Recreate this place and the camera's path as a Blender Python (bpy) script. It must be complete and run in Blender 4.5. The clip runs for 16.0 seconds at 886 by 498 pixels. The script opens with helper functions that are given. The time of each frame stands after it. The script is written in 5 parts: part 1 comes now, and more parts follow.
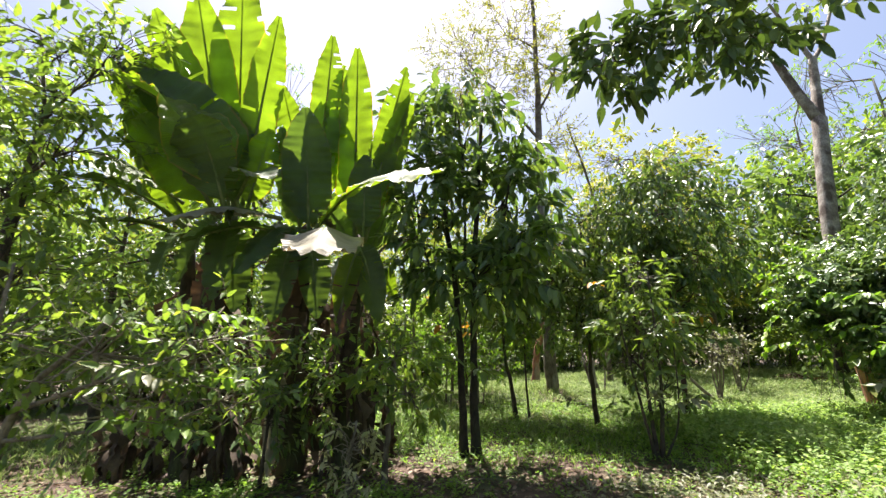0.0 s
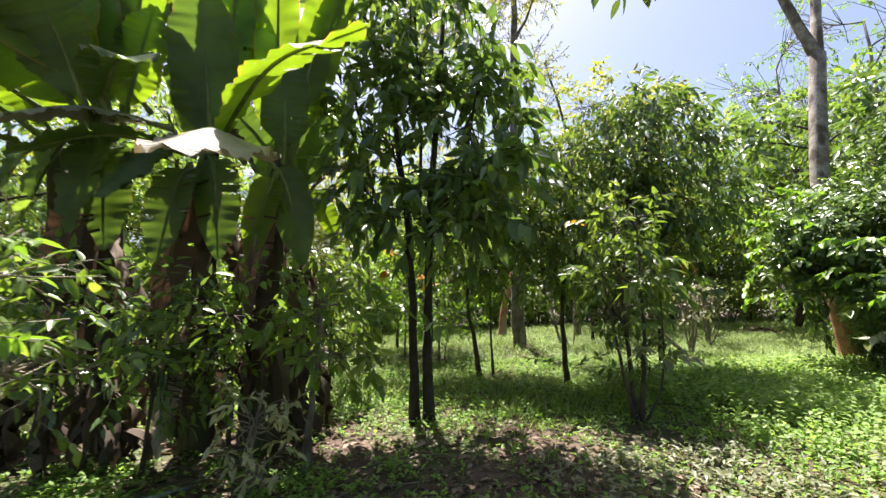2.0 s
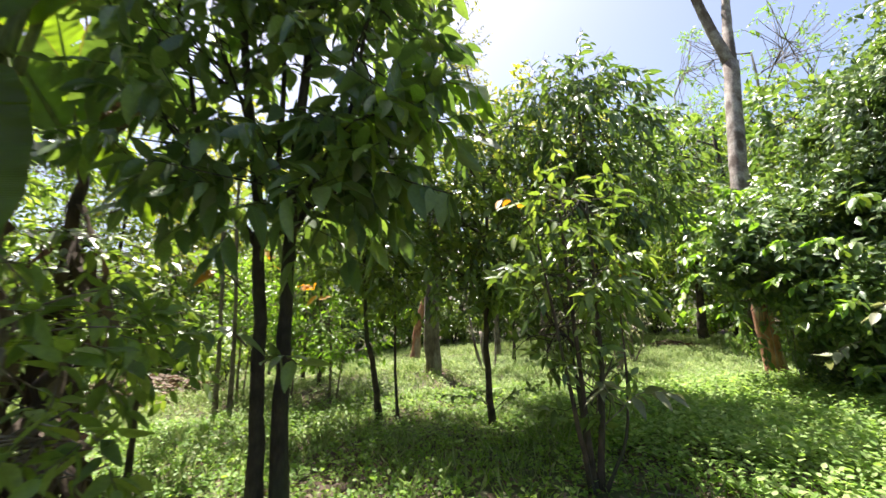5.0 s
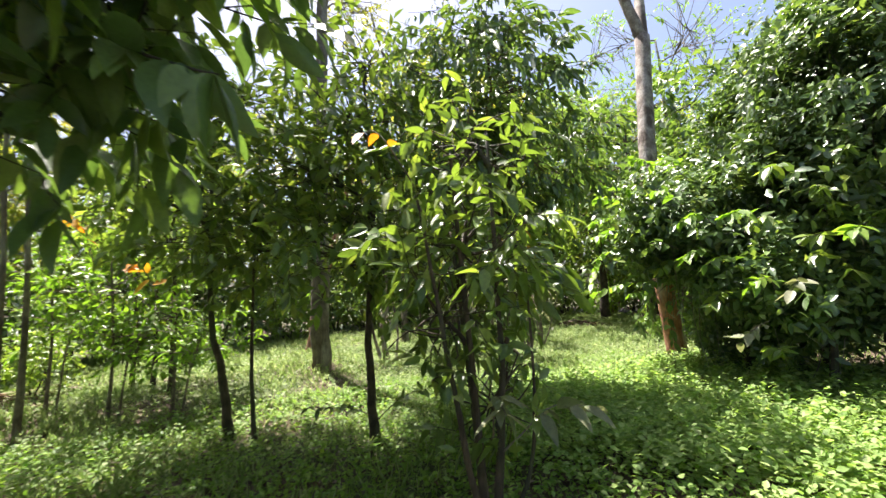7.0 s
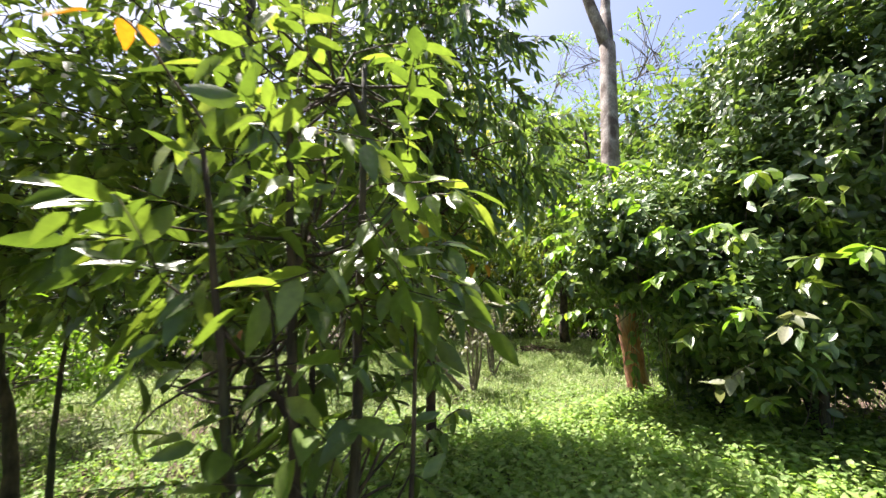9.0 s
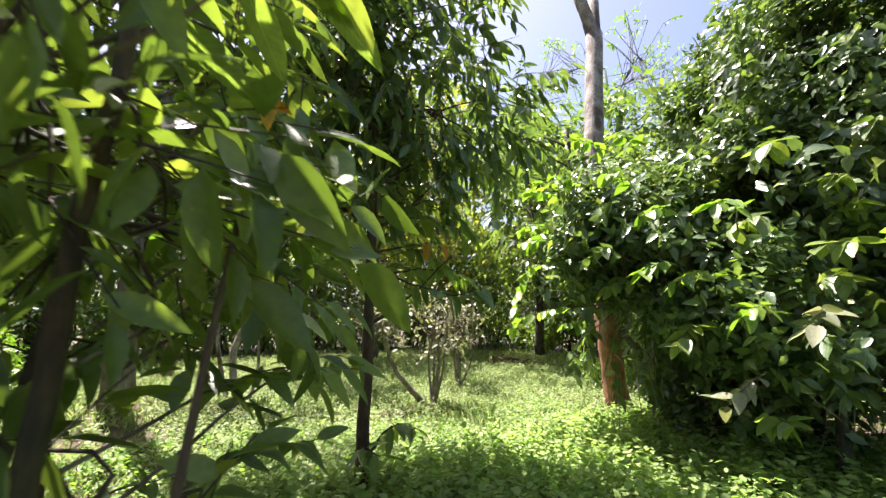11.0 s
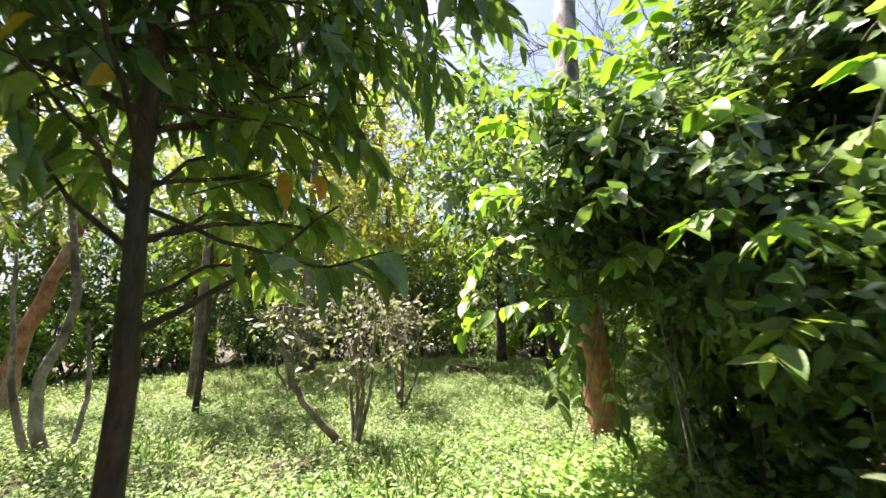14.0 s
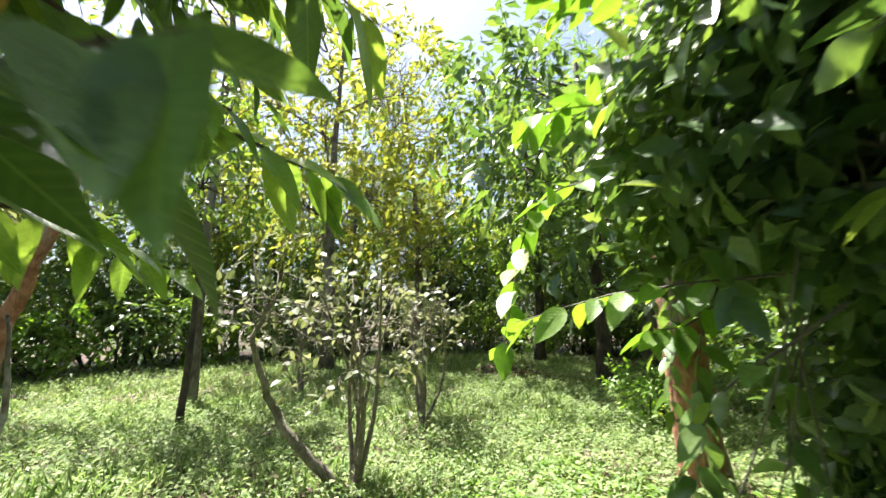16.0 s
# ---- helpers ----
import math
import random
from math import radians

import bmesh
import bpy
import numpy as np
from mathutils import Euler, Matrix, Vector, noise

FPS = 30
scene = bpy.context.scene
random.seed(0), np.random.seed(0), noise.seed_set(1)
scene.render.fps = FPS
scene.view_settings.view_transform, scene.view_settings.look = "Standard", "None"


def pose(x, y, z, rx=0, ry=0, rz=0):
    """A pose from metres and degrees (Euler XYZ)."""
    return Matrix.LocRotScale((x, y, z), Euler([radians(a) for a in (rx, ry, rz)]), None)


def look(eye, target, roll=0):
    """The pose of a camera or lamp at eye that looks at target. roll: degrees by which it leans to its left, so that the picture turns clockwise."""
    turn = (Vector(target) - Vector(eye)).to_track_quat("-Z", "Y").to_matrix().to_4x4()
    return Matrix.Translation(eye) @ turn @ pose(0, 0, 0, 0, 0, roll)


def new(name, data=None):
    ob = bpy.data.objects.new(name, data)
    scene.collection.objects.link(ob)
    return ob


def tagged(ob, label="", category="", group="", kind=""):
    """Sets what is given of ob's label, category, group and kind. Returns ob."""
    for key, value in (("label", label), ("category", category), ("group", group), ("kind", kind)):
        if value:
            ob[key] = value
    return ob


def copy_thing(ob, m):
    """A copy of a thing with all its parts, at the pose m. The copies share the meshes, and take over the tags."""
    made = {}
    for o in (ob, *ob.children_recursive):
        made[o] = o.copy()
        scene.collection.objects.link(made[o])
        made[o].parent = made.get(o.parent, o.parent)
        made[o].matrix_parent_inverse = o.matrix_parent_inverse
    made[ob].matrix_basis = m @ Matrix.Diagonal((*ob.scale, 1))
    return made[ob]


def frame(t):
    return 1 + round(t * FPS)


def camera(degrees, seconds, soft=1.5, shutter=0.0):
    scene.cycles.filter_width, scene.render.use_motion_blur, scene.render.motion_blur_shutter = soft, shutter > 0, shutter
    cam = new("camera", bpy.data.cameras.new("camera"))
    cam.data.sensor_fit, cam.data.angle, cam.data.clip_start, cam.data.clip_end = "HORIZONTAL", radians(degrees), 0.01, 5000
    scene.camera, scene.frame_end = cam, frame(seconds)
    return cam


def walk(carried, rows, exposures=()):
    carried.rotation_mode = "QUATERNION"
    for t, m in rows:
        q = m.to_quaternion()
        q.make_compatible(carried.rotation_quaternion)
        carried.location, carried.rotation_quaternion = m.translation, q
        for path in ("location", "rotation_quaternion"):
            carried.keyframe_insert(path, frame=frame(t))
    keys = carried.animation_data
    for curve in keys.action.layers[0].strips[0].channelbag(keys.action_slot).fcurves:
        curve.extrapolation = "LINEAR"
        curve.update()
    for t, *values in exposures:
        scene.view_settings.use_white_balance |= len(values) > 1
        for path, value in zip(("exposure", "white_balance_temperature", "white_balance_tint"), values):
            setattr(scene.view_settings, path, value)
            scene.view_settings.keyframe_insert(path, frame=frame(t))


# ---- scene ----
cam = camera(94.1, 16.0, soft=1.4, shutter=0.5)
PATH = [
    (0, (0.107, -0.043, 1.494), (0.091, 1.908, 1.936), -1.4),
    (0.5, (0.172, 0.248, 1.508), (0.163, 2.199, 1.946), -1.6),
    (1, (0.224, 0.5, 1.461), (0.215, 2.468, 1.815), -1.8),
    (1.5, (0.299, 0.786, 1.392), (0.342, 2.765, 1.677), -1.8),
    (2, (0.356, 1.052, 1.409), (0.472, 3.035, 1.645), -1.4),
    (2.5, (0.427, 1.252, 1.359), (0.563, 3.238, 1.55), -1.0),
    (3, (0.513, 1.501, 1.35), (0.585, 3.485, 1.591), -0.6),
    (3.5, (0.585, 1.761, 1.369), (0.633, 3.74, 1.654), 0.1),
    (4, (0.634, 2.062, 1.336), (0.788, 4.035, 1.625), 0.1),
    (4.5, (0.702, 2.399, 1.39), (1.062, 4.338, 1.724), -1.1),
    (5, (0.804, 2.658, 1.38), (1.309, 4.569, 1.686), -2.2),
    (5.2, (0.86, 2.759, 1.359), (1.406, 4.662, 1.643), -2.5),
    (7.3, (1.636, 3.669, 1.391), (2.539, 5.442, 1.592), -3.1),
    (7.5, (1.713, 3.75, 1.403), (2.638, 5.512, 1.6), -3.0),
    (8, (1.891, 3.923, 1.379), (2.859, 5.662, 1.578), -2.5),
    (8.5, (2.164, 4.09, 1.367), (3.142, 5.816, 1.621), -2.0),
    (9, (2.408, 4.25, 1.4), (3.41, 5.956, 1.69), -1.5),
    (9.2, (2.487, 4.303, 1.401), (3.503, 6.0, 1.702), -1.3),
    (11.3, (3.125, 4.883, 1.201), (4.203, 6.532, 1.547), 0.5),
    (11.5, (3.192, 4.944, 1.195), (4.265, 6.599, 1.525), 0.4),
    (12, (3.363, 5.096, 1.182), (4.391, 6.794, 1.428), 0.3),
    (12.5, (3.544, 5.303, 1.172), (4.642, 6.945, 1.486), -0.3),
    (13, (3.759, 5.547, 1.239), (4.973, 7.095, 1.599), -0.8),
    (13.5, (3.971, 5.756, 1.199), (5.249, 7.261, 1.519), -1.2),
    (14, (4.221, 5.961, 1.204), (5.446, 7.498, 1.573), -0.9),
    (14.5, (4.449, 6.151, 1.243), (5.616, 7.73, 1.621), -0.2),
    (15, (4.655, 6.379, 1.216), (5.811, 7.975, 1.562), -0.3),
    (15.5, (4.816, 6.648, 1.275), (5.977, 8.229, 1.664), -0.5),
    (16, (4.975, 6.882, 1.264), (6.078, 8.518, 1.596), -0.3),
]
walk(cam, [(t, look(eye, target, roll)) for t, eye, target, roll in PATH],
     exposures=[(0.0, 1.72, 6500, 16), (3.0, 1.85, 6400, 17), (5.0, 1.98, 6450, 17), (8.0, 2.02, 6450, 19), (11.5, 2.15, 6400, 24), (13.0, 2.25, 6400, 24), (14.5, 2.22, 6350, 20), (16.0, 2.2, 6200, 14)])

# ---- daylight: a high sun ahead of the walk, slightly to its left, in a hazy sky ----
SUN_AZ, SUN_EL = radians(9.0), radians(66.0)          # azimuth counted from +y towards -x
sun_way = Vector((-math.sin(SUN_AZ) * math.cos(SUN_EL), math.cos(SUN_AZ) * math.cos(SUN_EL), math.sin(SUN_EL)))
sun = new("sun", bpy.data.lights.new("sun", "SUN"))
sun.data.energy, sun.data.angle, sun.data.color = 5.0, radians(0.53), (1.0, 0.95, 0.86)
sun.matrix_world = look(sun_way * 60, (0, 0, 0))
world = bpy.data.worlds.new("sky")
scene.world = world
world.use_nodes = True
wn, wl = world.node_tree.nodes, world.node_tree.links
sky = wn.new("ShaderNodeTexSky")
sky.sky_type, sky.sun_disc, sky.sun_elevation, sky.sun_rotation = "NISHITA", False, SUN_EL, -SUN_AZ
sky.air_density, sky.dust_density, sky.ozone_density = 1.0, 3.0, 1.2
wn["Background"].inputs["Strength"].default_value = 0.062
wl.new(sky.outputs[0], wn["Background"].inputs["Color"])


# ---- materials ----
def nodes_of(name):
    m = bpy.data.materials.new(name)
    m.use_nodes = True
    return m, m.node_tree.nodes, m.node_tree.links


def ramp(n, stops):
    r = n.new("ShaderNodeValToRGB")
    els = r.color_ramp.elements
    while len(els) < len(stops):
        els.new(0.5)
    for e, (p, c) in zip(els, stops):
        e.position, e.color = p, (*c, 1)
    return r


def leaf_material(name, stops, through_colour, rough=0.42, share=0.4, sheen=0.5, veins=False):
    """Thin leaf: glossy cuticle over a body that lets light through; every leaf has its own tone."""
    m, n, l = nodes_of(name)
    geo, info = n.new("ShaderNodeNewGeometry"), n.new("ShaderNodeObjectInfo")
    add = n.new("ShaderNodeMath")
    add.operation = "ADD"
    l.new(geo.outputs["Random Per Island"], add.inputs[0])
    l.new(info.outputs["Random"], add.inputs[1])
    wrap = n.new("ShaderNodeMath")
    wrap.operation = "FRACT"
    l.new(add.outputs[0], wrap.inputs[0])
    r = ramp(n, stops)
    l.new(wrap.outputs[0], r.inputs[0])
    tex = n.new("ShaderNodeTexCoord")
    spots = n.new("ShaderNodeTexNoise")
    spots.inputs["Scale"].default_value = 45
    spots.inputs["Detail"].default_value = 4
    l.new(tex.outputs["Object"], spots.inputs["Vector"])
    mix = n.new("ShaderNodeMix")
    mix.data_type, mix.blend_type = "RGBA", "MULTIPLY"
    mix.inputs["Factor"].default_value = 0.55
    l.new(r.outputs[0], mix.inputs["A"])
    tone = ramp(n, [(0.25, (0.55, 0.55, 0.5)), (0.7, (1.15, 1.12, 1.0))])
    l.new(spots.outputs["Fac"], tone.inputs[0])
    l.new(tone.outputs[0], mix.inputs["B"])
    colour, height = mix.outputs["Result"], spots.outputs["Fac"]
    if veins:
        # midrib along the leaf's own x axis, side veins slanting to its edges
        def calc(op, a, b=None, c=None):
            q = n.new("ShaderNodeMath")
            q.operation = op
            for k, v in enumerate((a, b, c)):
                if v is not None:
                    if isinstance(v, (int, float)):
                        q.inputs[k].default_value = v
                    else:
                        l.new(v, q.inputs[k])
            return q.outputs[0]
        sep = n.new("ShaderNodeSeparateXYZ")
        l.new(tex.outputs["Object"], sep.inputs[0])
        ay = calc("ABSOLUTE", sep.outputs["Y"])
        wave = calc("SINE", calc("MULTIPLY", calc("MULTIPLY_ADD", ay, -0.9, sep.outputs["X"]), 420.0))
        side = calc("POWER", calc("MULTIPLY_ADD", wave, 0.5, 0.5), 6.0)
        rib = calc("LESS_THAN", ay, 0.0016)
        line = calc("MAXIMUM", calc("MULTIPLY", side, 0.45), rib)
        pale = n.new("ShaderNodeMix")
        pale.data_type = "RGBA"
        l.new(calc("MULTIPLY", line, 0.5), pale.inputs["Factor"])
        l.new(colour, pale.inputs["A"])
        pale.inputs["B"].default_value = (0.22, 0.28, 0.10, 1)
        colour = pale.outputs["Result"]
        height = calc("MULTIPLY_ADD", line, -0.6, spots.outputs["Fac"])
    p = n["Principled BSDF"]
    l.new(colour, p.inputs["Base Color"])
    p.inputs["Roughness"].default_value = rough
    p.inputs["Specular IOR Level"].default_value = sheen
    bump = n.new("ShaderNodeBump")
    bump.inputs["Strength"].default_value = 0.25
    bump.inputs["Distance"].default_value = 0.01
    l.new(height, bump.inputs["Height"])
    l.new(bump.outputs[0], p.inputs["Normal"])
    tr = n.new("ShaderNodeBsdfTranslucent")
    tint = n.new("ShaderNodeMix")
    tint.data_type, tint.blend_type = "RGBA", "MULTIPLY"
    tint.inputs["Factor"].default_value = 1.0
    l.new(colour, tint.inputs["A"])
    tint.inputs["B"].default_value = (*through_colour, 1)
    l.new(tint.outputs["Result"], tr.inputs["Color"])
    both = n.new("ShaderNodeMixShader")
    both.inputs[0].default_value = share
    l.new(p.outputs[0], both.inputs[1])
    l.new(tr.outputs[0], both.inputs[2])
    l.new(both.outputs[0], n["Material Output"].inputs["Surface"])
    return m


def bark_material(name, dark, pale, scale=6.0, moss=None, stretch=0.25):
    m, n, l = nodes_of(name)
    tex, mp = n.new("ShaderNodeTexCoord"), n.new("ShaderNodeMapping")
    mp.inputs["Scale"].default_value = (1, 1, stretch)
    l.new(tex.outputs["Object"], mp.inputs["Vector"])
    a, b = n.new("ShaderNodeTexNoise"), n.new("ShaderNodeTexNoise")
    a.inputs["Scale"].default_value, a.inputs["Detail"].default_value = scale, 6
    b.inputs["Scale"].default_value, b.inputs["Detail"].default_value = scale * 9, 5
    l.new(mp.outputs[0], b.inputs["Vector"])
    l.new(tex.outputs["Object"], a.inputs["Vector"])
    r = ramp(n, [(0.38, dark), (0.62, pale)])
    l.new(a.outputs["Fac"], r.inputs[0])
    last = r.outputs[0]
    if moss:
        c, mm = n.new("ShaderNodeTexNoise"), n.new("ShaderNodeMix")
        c.inputs["Scale"].default_value, c.inputs["Detail"].default_value = scale * 0.7, 7
        l.new(mp.outputs[0], c.inputs["Vector"])
        rr = ramp(n, [(0.5, (0, 0, 0)), (0.6, (1, 1, 1))])
        l.new(c.outputs["Fac"], rr.inputs[0])
        mm.data_type = "RGBA"
        l.new(rr.outputs[0], mm.inputs["Factor"])
        l.new(last, mm.inputs["A"])
        mm.inputs["B"].default_value = (*moss, 1)
        last = mm.outputs["Result"]
    grain, gr = n.new("ShaderNodeMix"), ramp(n, [(0.3, (0.5, 0.5, 0.5)), (0.7, (1.2, 1.2, 1.2))])
    grain.data_type, grain.blend_type = "RGBA", "MULTIPLY"
    grain.inputs["Factor"].default_value = 0.8
    l.new(b.outputs["Fac"], gr.inputs[0])
    l.new(last, grain.inputs["A"])
    l.new(gr.outputs[0], grain.inputs["B"])
    p = n["Principled BSDF"]
    l.new(grain.outputs["Result"], p.inputs["Base Color"])
    p.inputs["Roughness"].default_value = 0.85
    bump = n.new("ShaderNodeBump")
    bump.inputs["Strength"].default_value, bump.inputs["Distance"].default_value = 0.7, 0.02
    l.new(b.outputs["Fac"], bump.inputs["Height"])
    l.new(bump.outputs[0], p.inputs["Normal"])
    return m


GREEN = [(0.0, (0.080, 0.140, 0.036)), (0.35, (0.118, 0.192, 0.046)), (0.75, (0.165, 0.250, 0.060)), (1.0, (0.245, 0.318, 0.080))]
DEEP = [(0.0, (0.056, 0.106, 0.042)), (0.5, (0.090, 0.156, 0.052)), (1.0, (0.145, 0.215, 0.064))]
FRESH = [(0.0, (0.105, 0.19, 0.032)), (0.5, (0.145, 0.245, 0.042)), (0.95, (0.20, 0.30, 0.055)), (1.0, (0.25, 0.29, 0.055))]
YELLOW = [(0.0, (0.140, 0.180, 0.045)), (0.5, (0.220, 0.245, 0.058)), (1.0, (0.320, 0.315, 0.080))]
THRU = (2.3, 2.3, 0.85)
leaf_green = leaf_material("leaf_green", GREEN, THRU, 0.38, 0.42, 0.6)
# leaf_green at 0.85: shade on the row's foliage is put into the colour
leaf_mid = leaf_material("leaf_mid", [(p, tuple(0.85 * v for v in c)) for p, c in GREEN], THRU, 0.36, 0.31, 0.65)
leaf_deep = leaf_material("leaf_deep", DEEP, THRU, 0.34, 0.33, 0.75)
leaf_fresh = leaf_material("leaf_fresh", FRESH, (1.8, 2.1, 0.6), 0.42, 0.38)
leaf_yellow = leaf_material("leaf_yellow", YELLOW, (2.0, 2.0, 0.8), 0.5, 0.42)
leaf_vine = leaf_material("leaf_vine", [(0.0, (0.060, 0.112, 0.044)), (0.6, (0.098, 0.168, 0.058)), (0.93, (0.150, 0.225, 0.074)), (1.0, (0.22, 0.275, 0.09))], THRU, 0.33, 0.27, 0.75)
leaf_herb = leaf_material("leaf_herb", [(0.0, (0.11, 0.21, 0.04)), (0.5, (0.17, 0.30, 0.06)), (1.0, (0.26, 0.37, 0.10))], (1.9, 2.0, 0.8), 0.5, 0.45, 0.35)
# lighter copy of leaf_herb: sunlight on the tall herbs is in the colour
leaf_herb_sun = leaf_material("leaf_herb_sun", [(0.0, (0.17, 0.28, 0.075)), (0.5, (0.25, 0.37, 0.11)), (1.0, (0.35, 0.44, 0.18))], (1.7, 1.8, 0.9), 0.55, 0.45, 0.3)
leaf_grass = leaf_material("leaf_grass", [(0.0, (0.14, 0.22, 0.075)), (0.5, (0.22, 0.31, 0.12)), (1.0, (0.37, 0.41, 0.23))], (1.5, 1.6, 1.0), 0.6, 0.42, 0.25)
leaf_dead = leaf_material("leaf_dead", [(0.0, (0.07, 0.045, 0.03)), (0.6, (0.15, 0.10, 0.065)), (0.9, (0.25, 0.19, 0.14)), (1.0, (0.36, 0.3, 0.23))], (1.2, 1.0, 0.7), 0.7, 0.15, 0.3)
leaf_pale = leaf_material("leaf_pale", [(0.0, (0.125, 0.155, 0.072)), (0.6, (0.205, 0.22, 0.125)), (1.0, (0.29, 0.29, 0.22))], (1.6, 1.65, 1.0), 0.5, 0.33)
# pale leaf brightened further: the sun on one sapling is in its colour
leaf_pale_sunlit = leaf_material("leaf_pale_sunlit", [(0.0, (0.34, 0.36, 0.18)), (1.0, (0.55, 0.54, 0.36))], (1.3, 1.3, 0.8), 0.5, 0.35)
leaf_orange = leaf_material("leaf_orange", [(0.0, (0.45, 0.2, 0.02)), (1.0, (0.5, 0.34, 0.04))], (1.5, 1.3, 0.5), 0.5, 0.4)
# same darkened green for the veined leaves, shade included
MID = [(p, tuple(0.85 * v for v in c)) for p, c in GREEN]
VEINED = {"leaf_green": leaf_material("leaf_green_veined", GREEN, THRU, 0.38, 0.42, 0.6, True), "leaf_mid": leaf_material("leaf_mid_veined", MID, THRU, 0.36, 0.28, 0.65, True),
          "leaf_fresh": leaf_material("leaf_fresh_veined", FRESH, (1.8, 2.1, 0.6), 0.42, 0.38, 0.5, True), "leaf_deep": leaf_material("leaf_deep_veined", DEEP, THRU, 0.34, 0.3, 0.75, True)}
bark_dark = bark_material("bark_dark", (0.035, 0.026, 0.018), (0.10, 0.072, 0.05), 7, (0.06, 0.06, 0.035))
bark_grey = bark_material("bark_grey", (0.09, 0.07, 0.05), (0.2, 0.165, 0.125), 6, (0.28, 0.26, 0.21))
bark_pale = bark_material("bark_pale", (0.2, 0.16, 0.13), (0.4, 0.36, 0.31), 4.5, (0.11, 0.08, 0.06), 0.6)
bark_rust = bark_material("bark_rust", (0.22, 0.085, 0.045), (0.40, 0.20, 0.115), 5, (0.33, 0.26, 0.19))
bark_stem = bark_material("bark_stem", (0.03, 0.022, 0.015), (0.085, 0.055, 0.035), 5, (0.07, 0.08, 0.03), 0.15)
twig_pale = bark_material("twig_pale", (0.15, 0.125, 0.09), (0.30, 0.26, 0.19), 12)
bark_red = bark_material("bark_red", (0.045, 0.026, 0.017), (0.115, 0.066, 0.043), 7, (0.07, 0.055, 0.035))
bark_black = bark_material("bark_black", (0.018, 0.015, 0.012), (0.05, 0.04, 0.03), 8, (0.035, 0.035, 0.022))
# leaf_deep made less translucent: the dark of backlit boughs is built in
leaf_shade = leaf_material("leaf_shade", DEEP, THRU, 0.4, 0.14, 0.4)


def soil_material():
    m, n, l = nodes_of("soil")
    tex = n.new("ShaderNodeTexCoord")
    a, b, c = [n.new("ShaderNodeTexNoise") for _ in range(3)]
    for x, s in ((a, 0.55), (b, 7.0), (c, 60.0)):
        x.inputs["Scale"].default_value, x.inputs["Detail"].default_value = s, 6
        l.new(tex.outputs["Object"], x.inputs["Vector"])
    earth = ramp(n, [(0.3, (0.045, 0.028, 0.02)), (0.55, (0.10, 0.064, 0.045)), (0.75, (0.17, 0.12, 0.085))])
    moss = ramp(n, [(0.3, (0.045, 0.065, 0.02)), (0.7, (0.10, 0.13, 0.04))])
    l.new(b.outputs["Fac"], earth.inputs[0])
    l.new(b.outputs["Fac"], moss.inputs[0])
    where = ramp(n, [(0.46, (0, 0, 0)), (0.6, (1, 1, 1))])
    l.new(a.outputs["Fac"], where.inputs[0])
    mix = n.new("ShaderNodeMix")
    mix.data_type = "RGBA"
    l.new(where.outputs[0], mix.inputs["Factor"])
    l.new(earth.outputs[0], mix.inputs["A"])
    l.new(moss.outputs[0], mix.inputs["B"])
    p = n["Principled BSDF"]
    l.new(mix.outputs["Result"], p.inputs["Base Color"])
    p.inputs["Roughness"].default_value = 0.95
    bump = n.new("ShaderNodeBump")
    bump.inputs["Strength"].default_value, bump.inputs["Distance"].default_value = 0.9, 0.03
    l.new(c.outputs["Fac"], bump.inputs["Height"])
    l.new(bump.outputs[0], p.inputs["Normal"])
    return m


soil = soil_material()


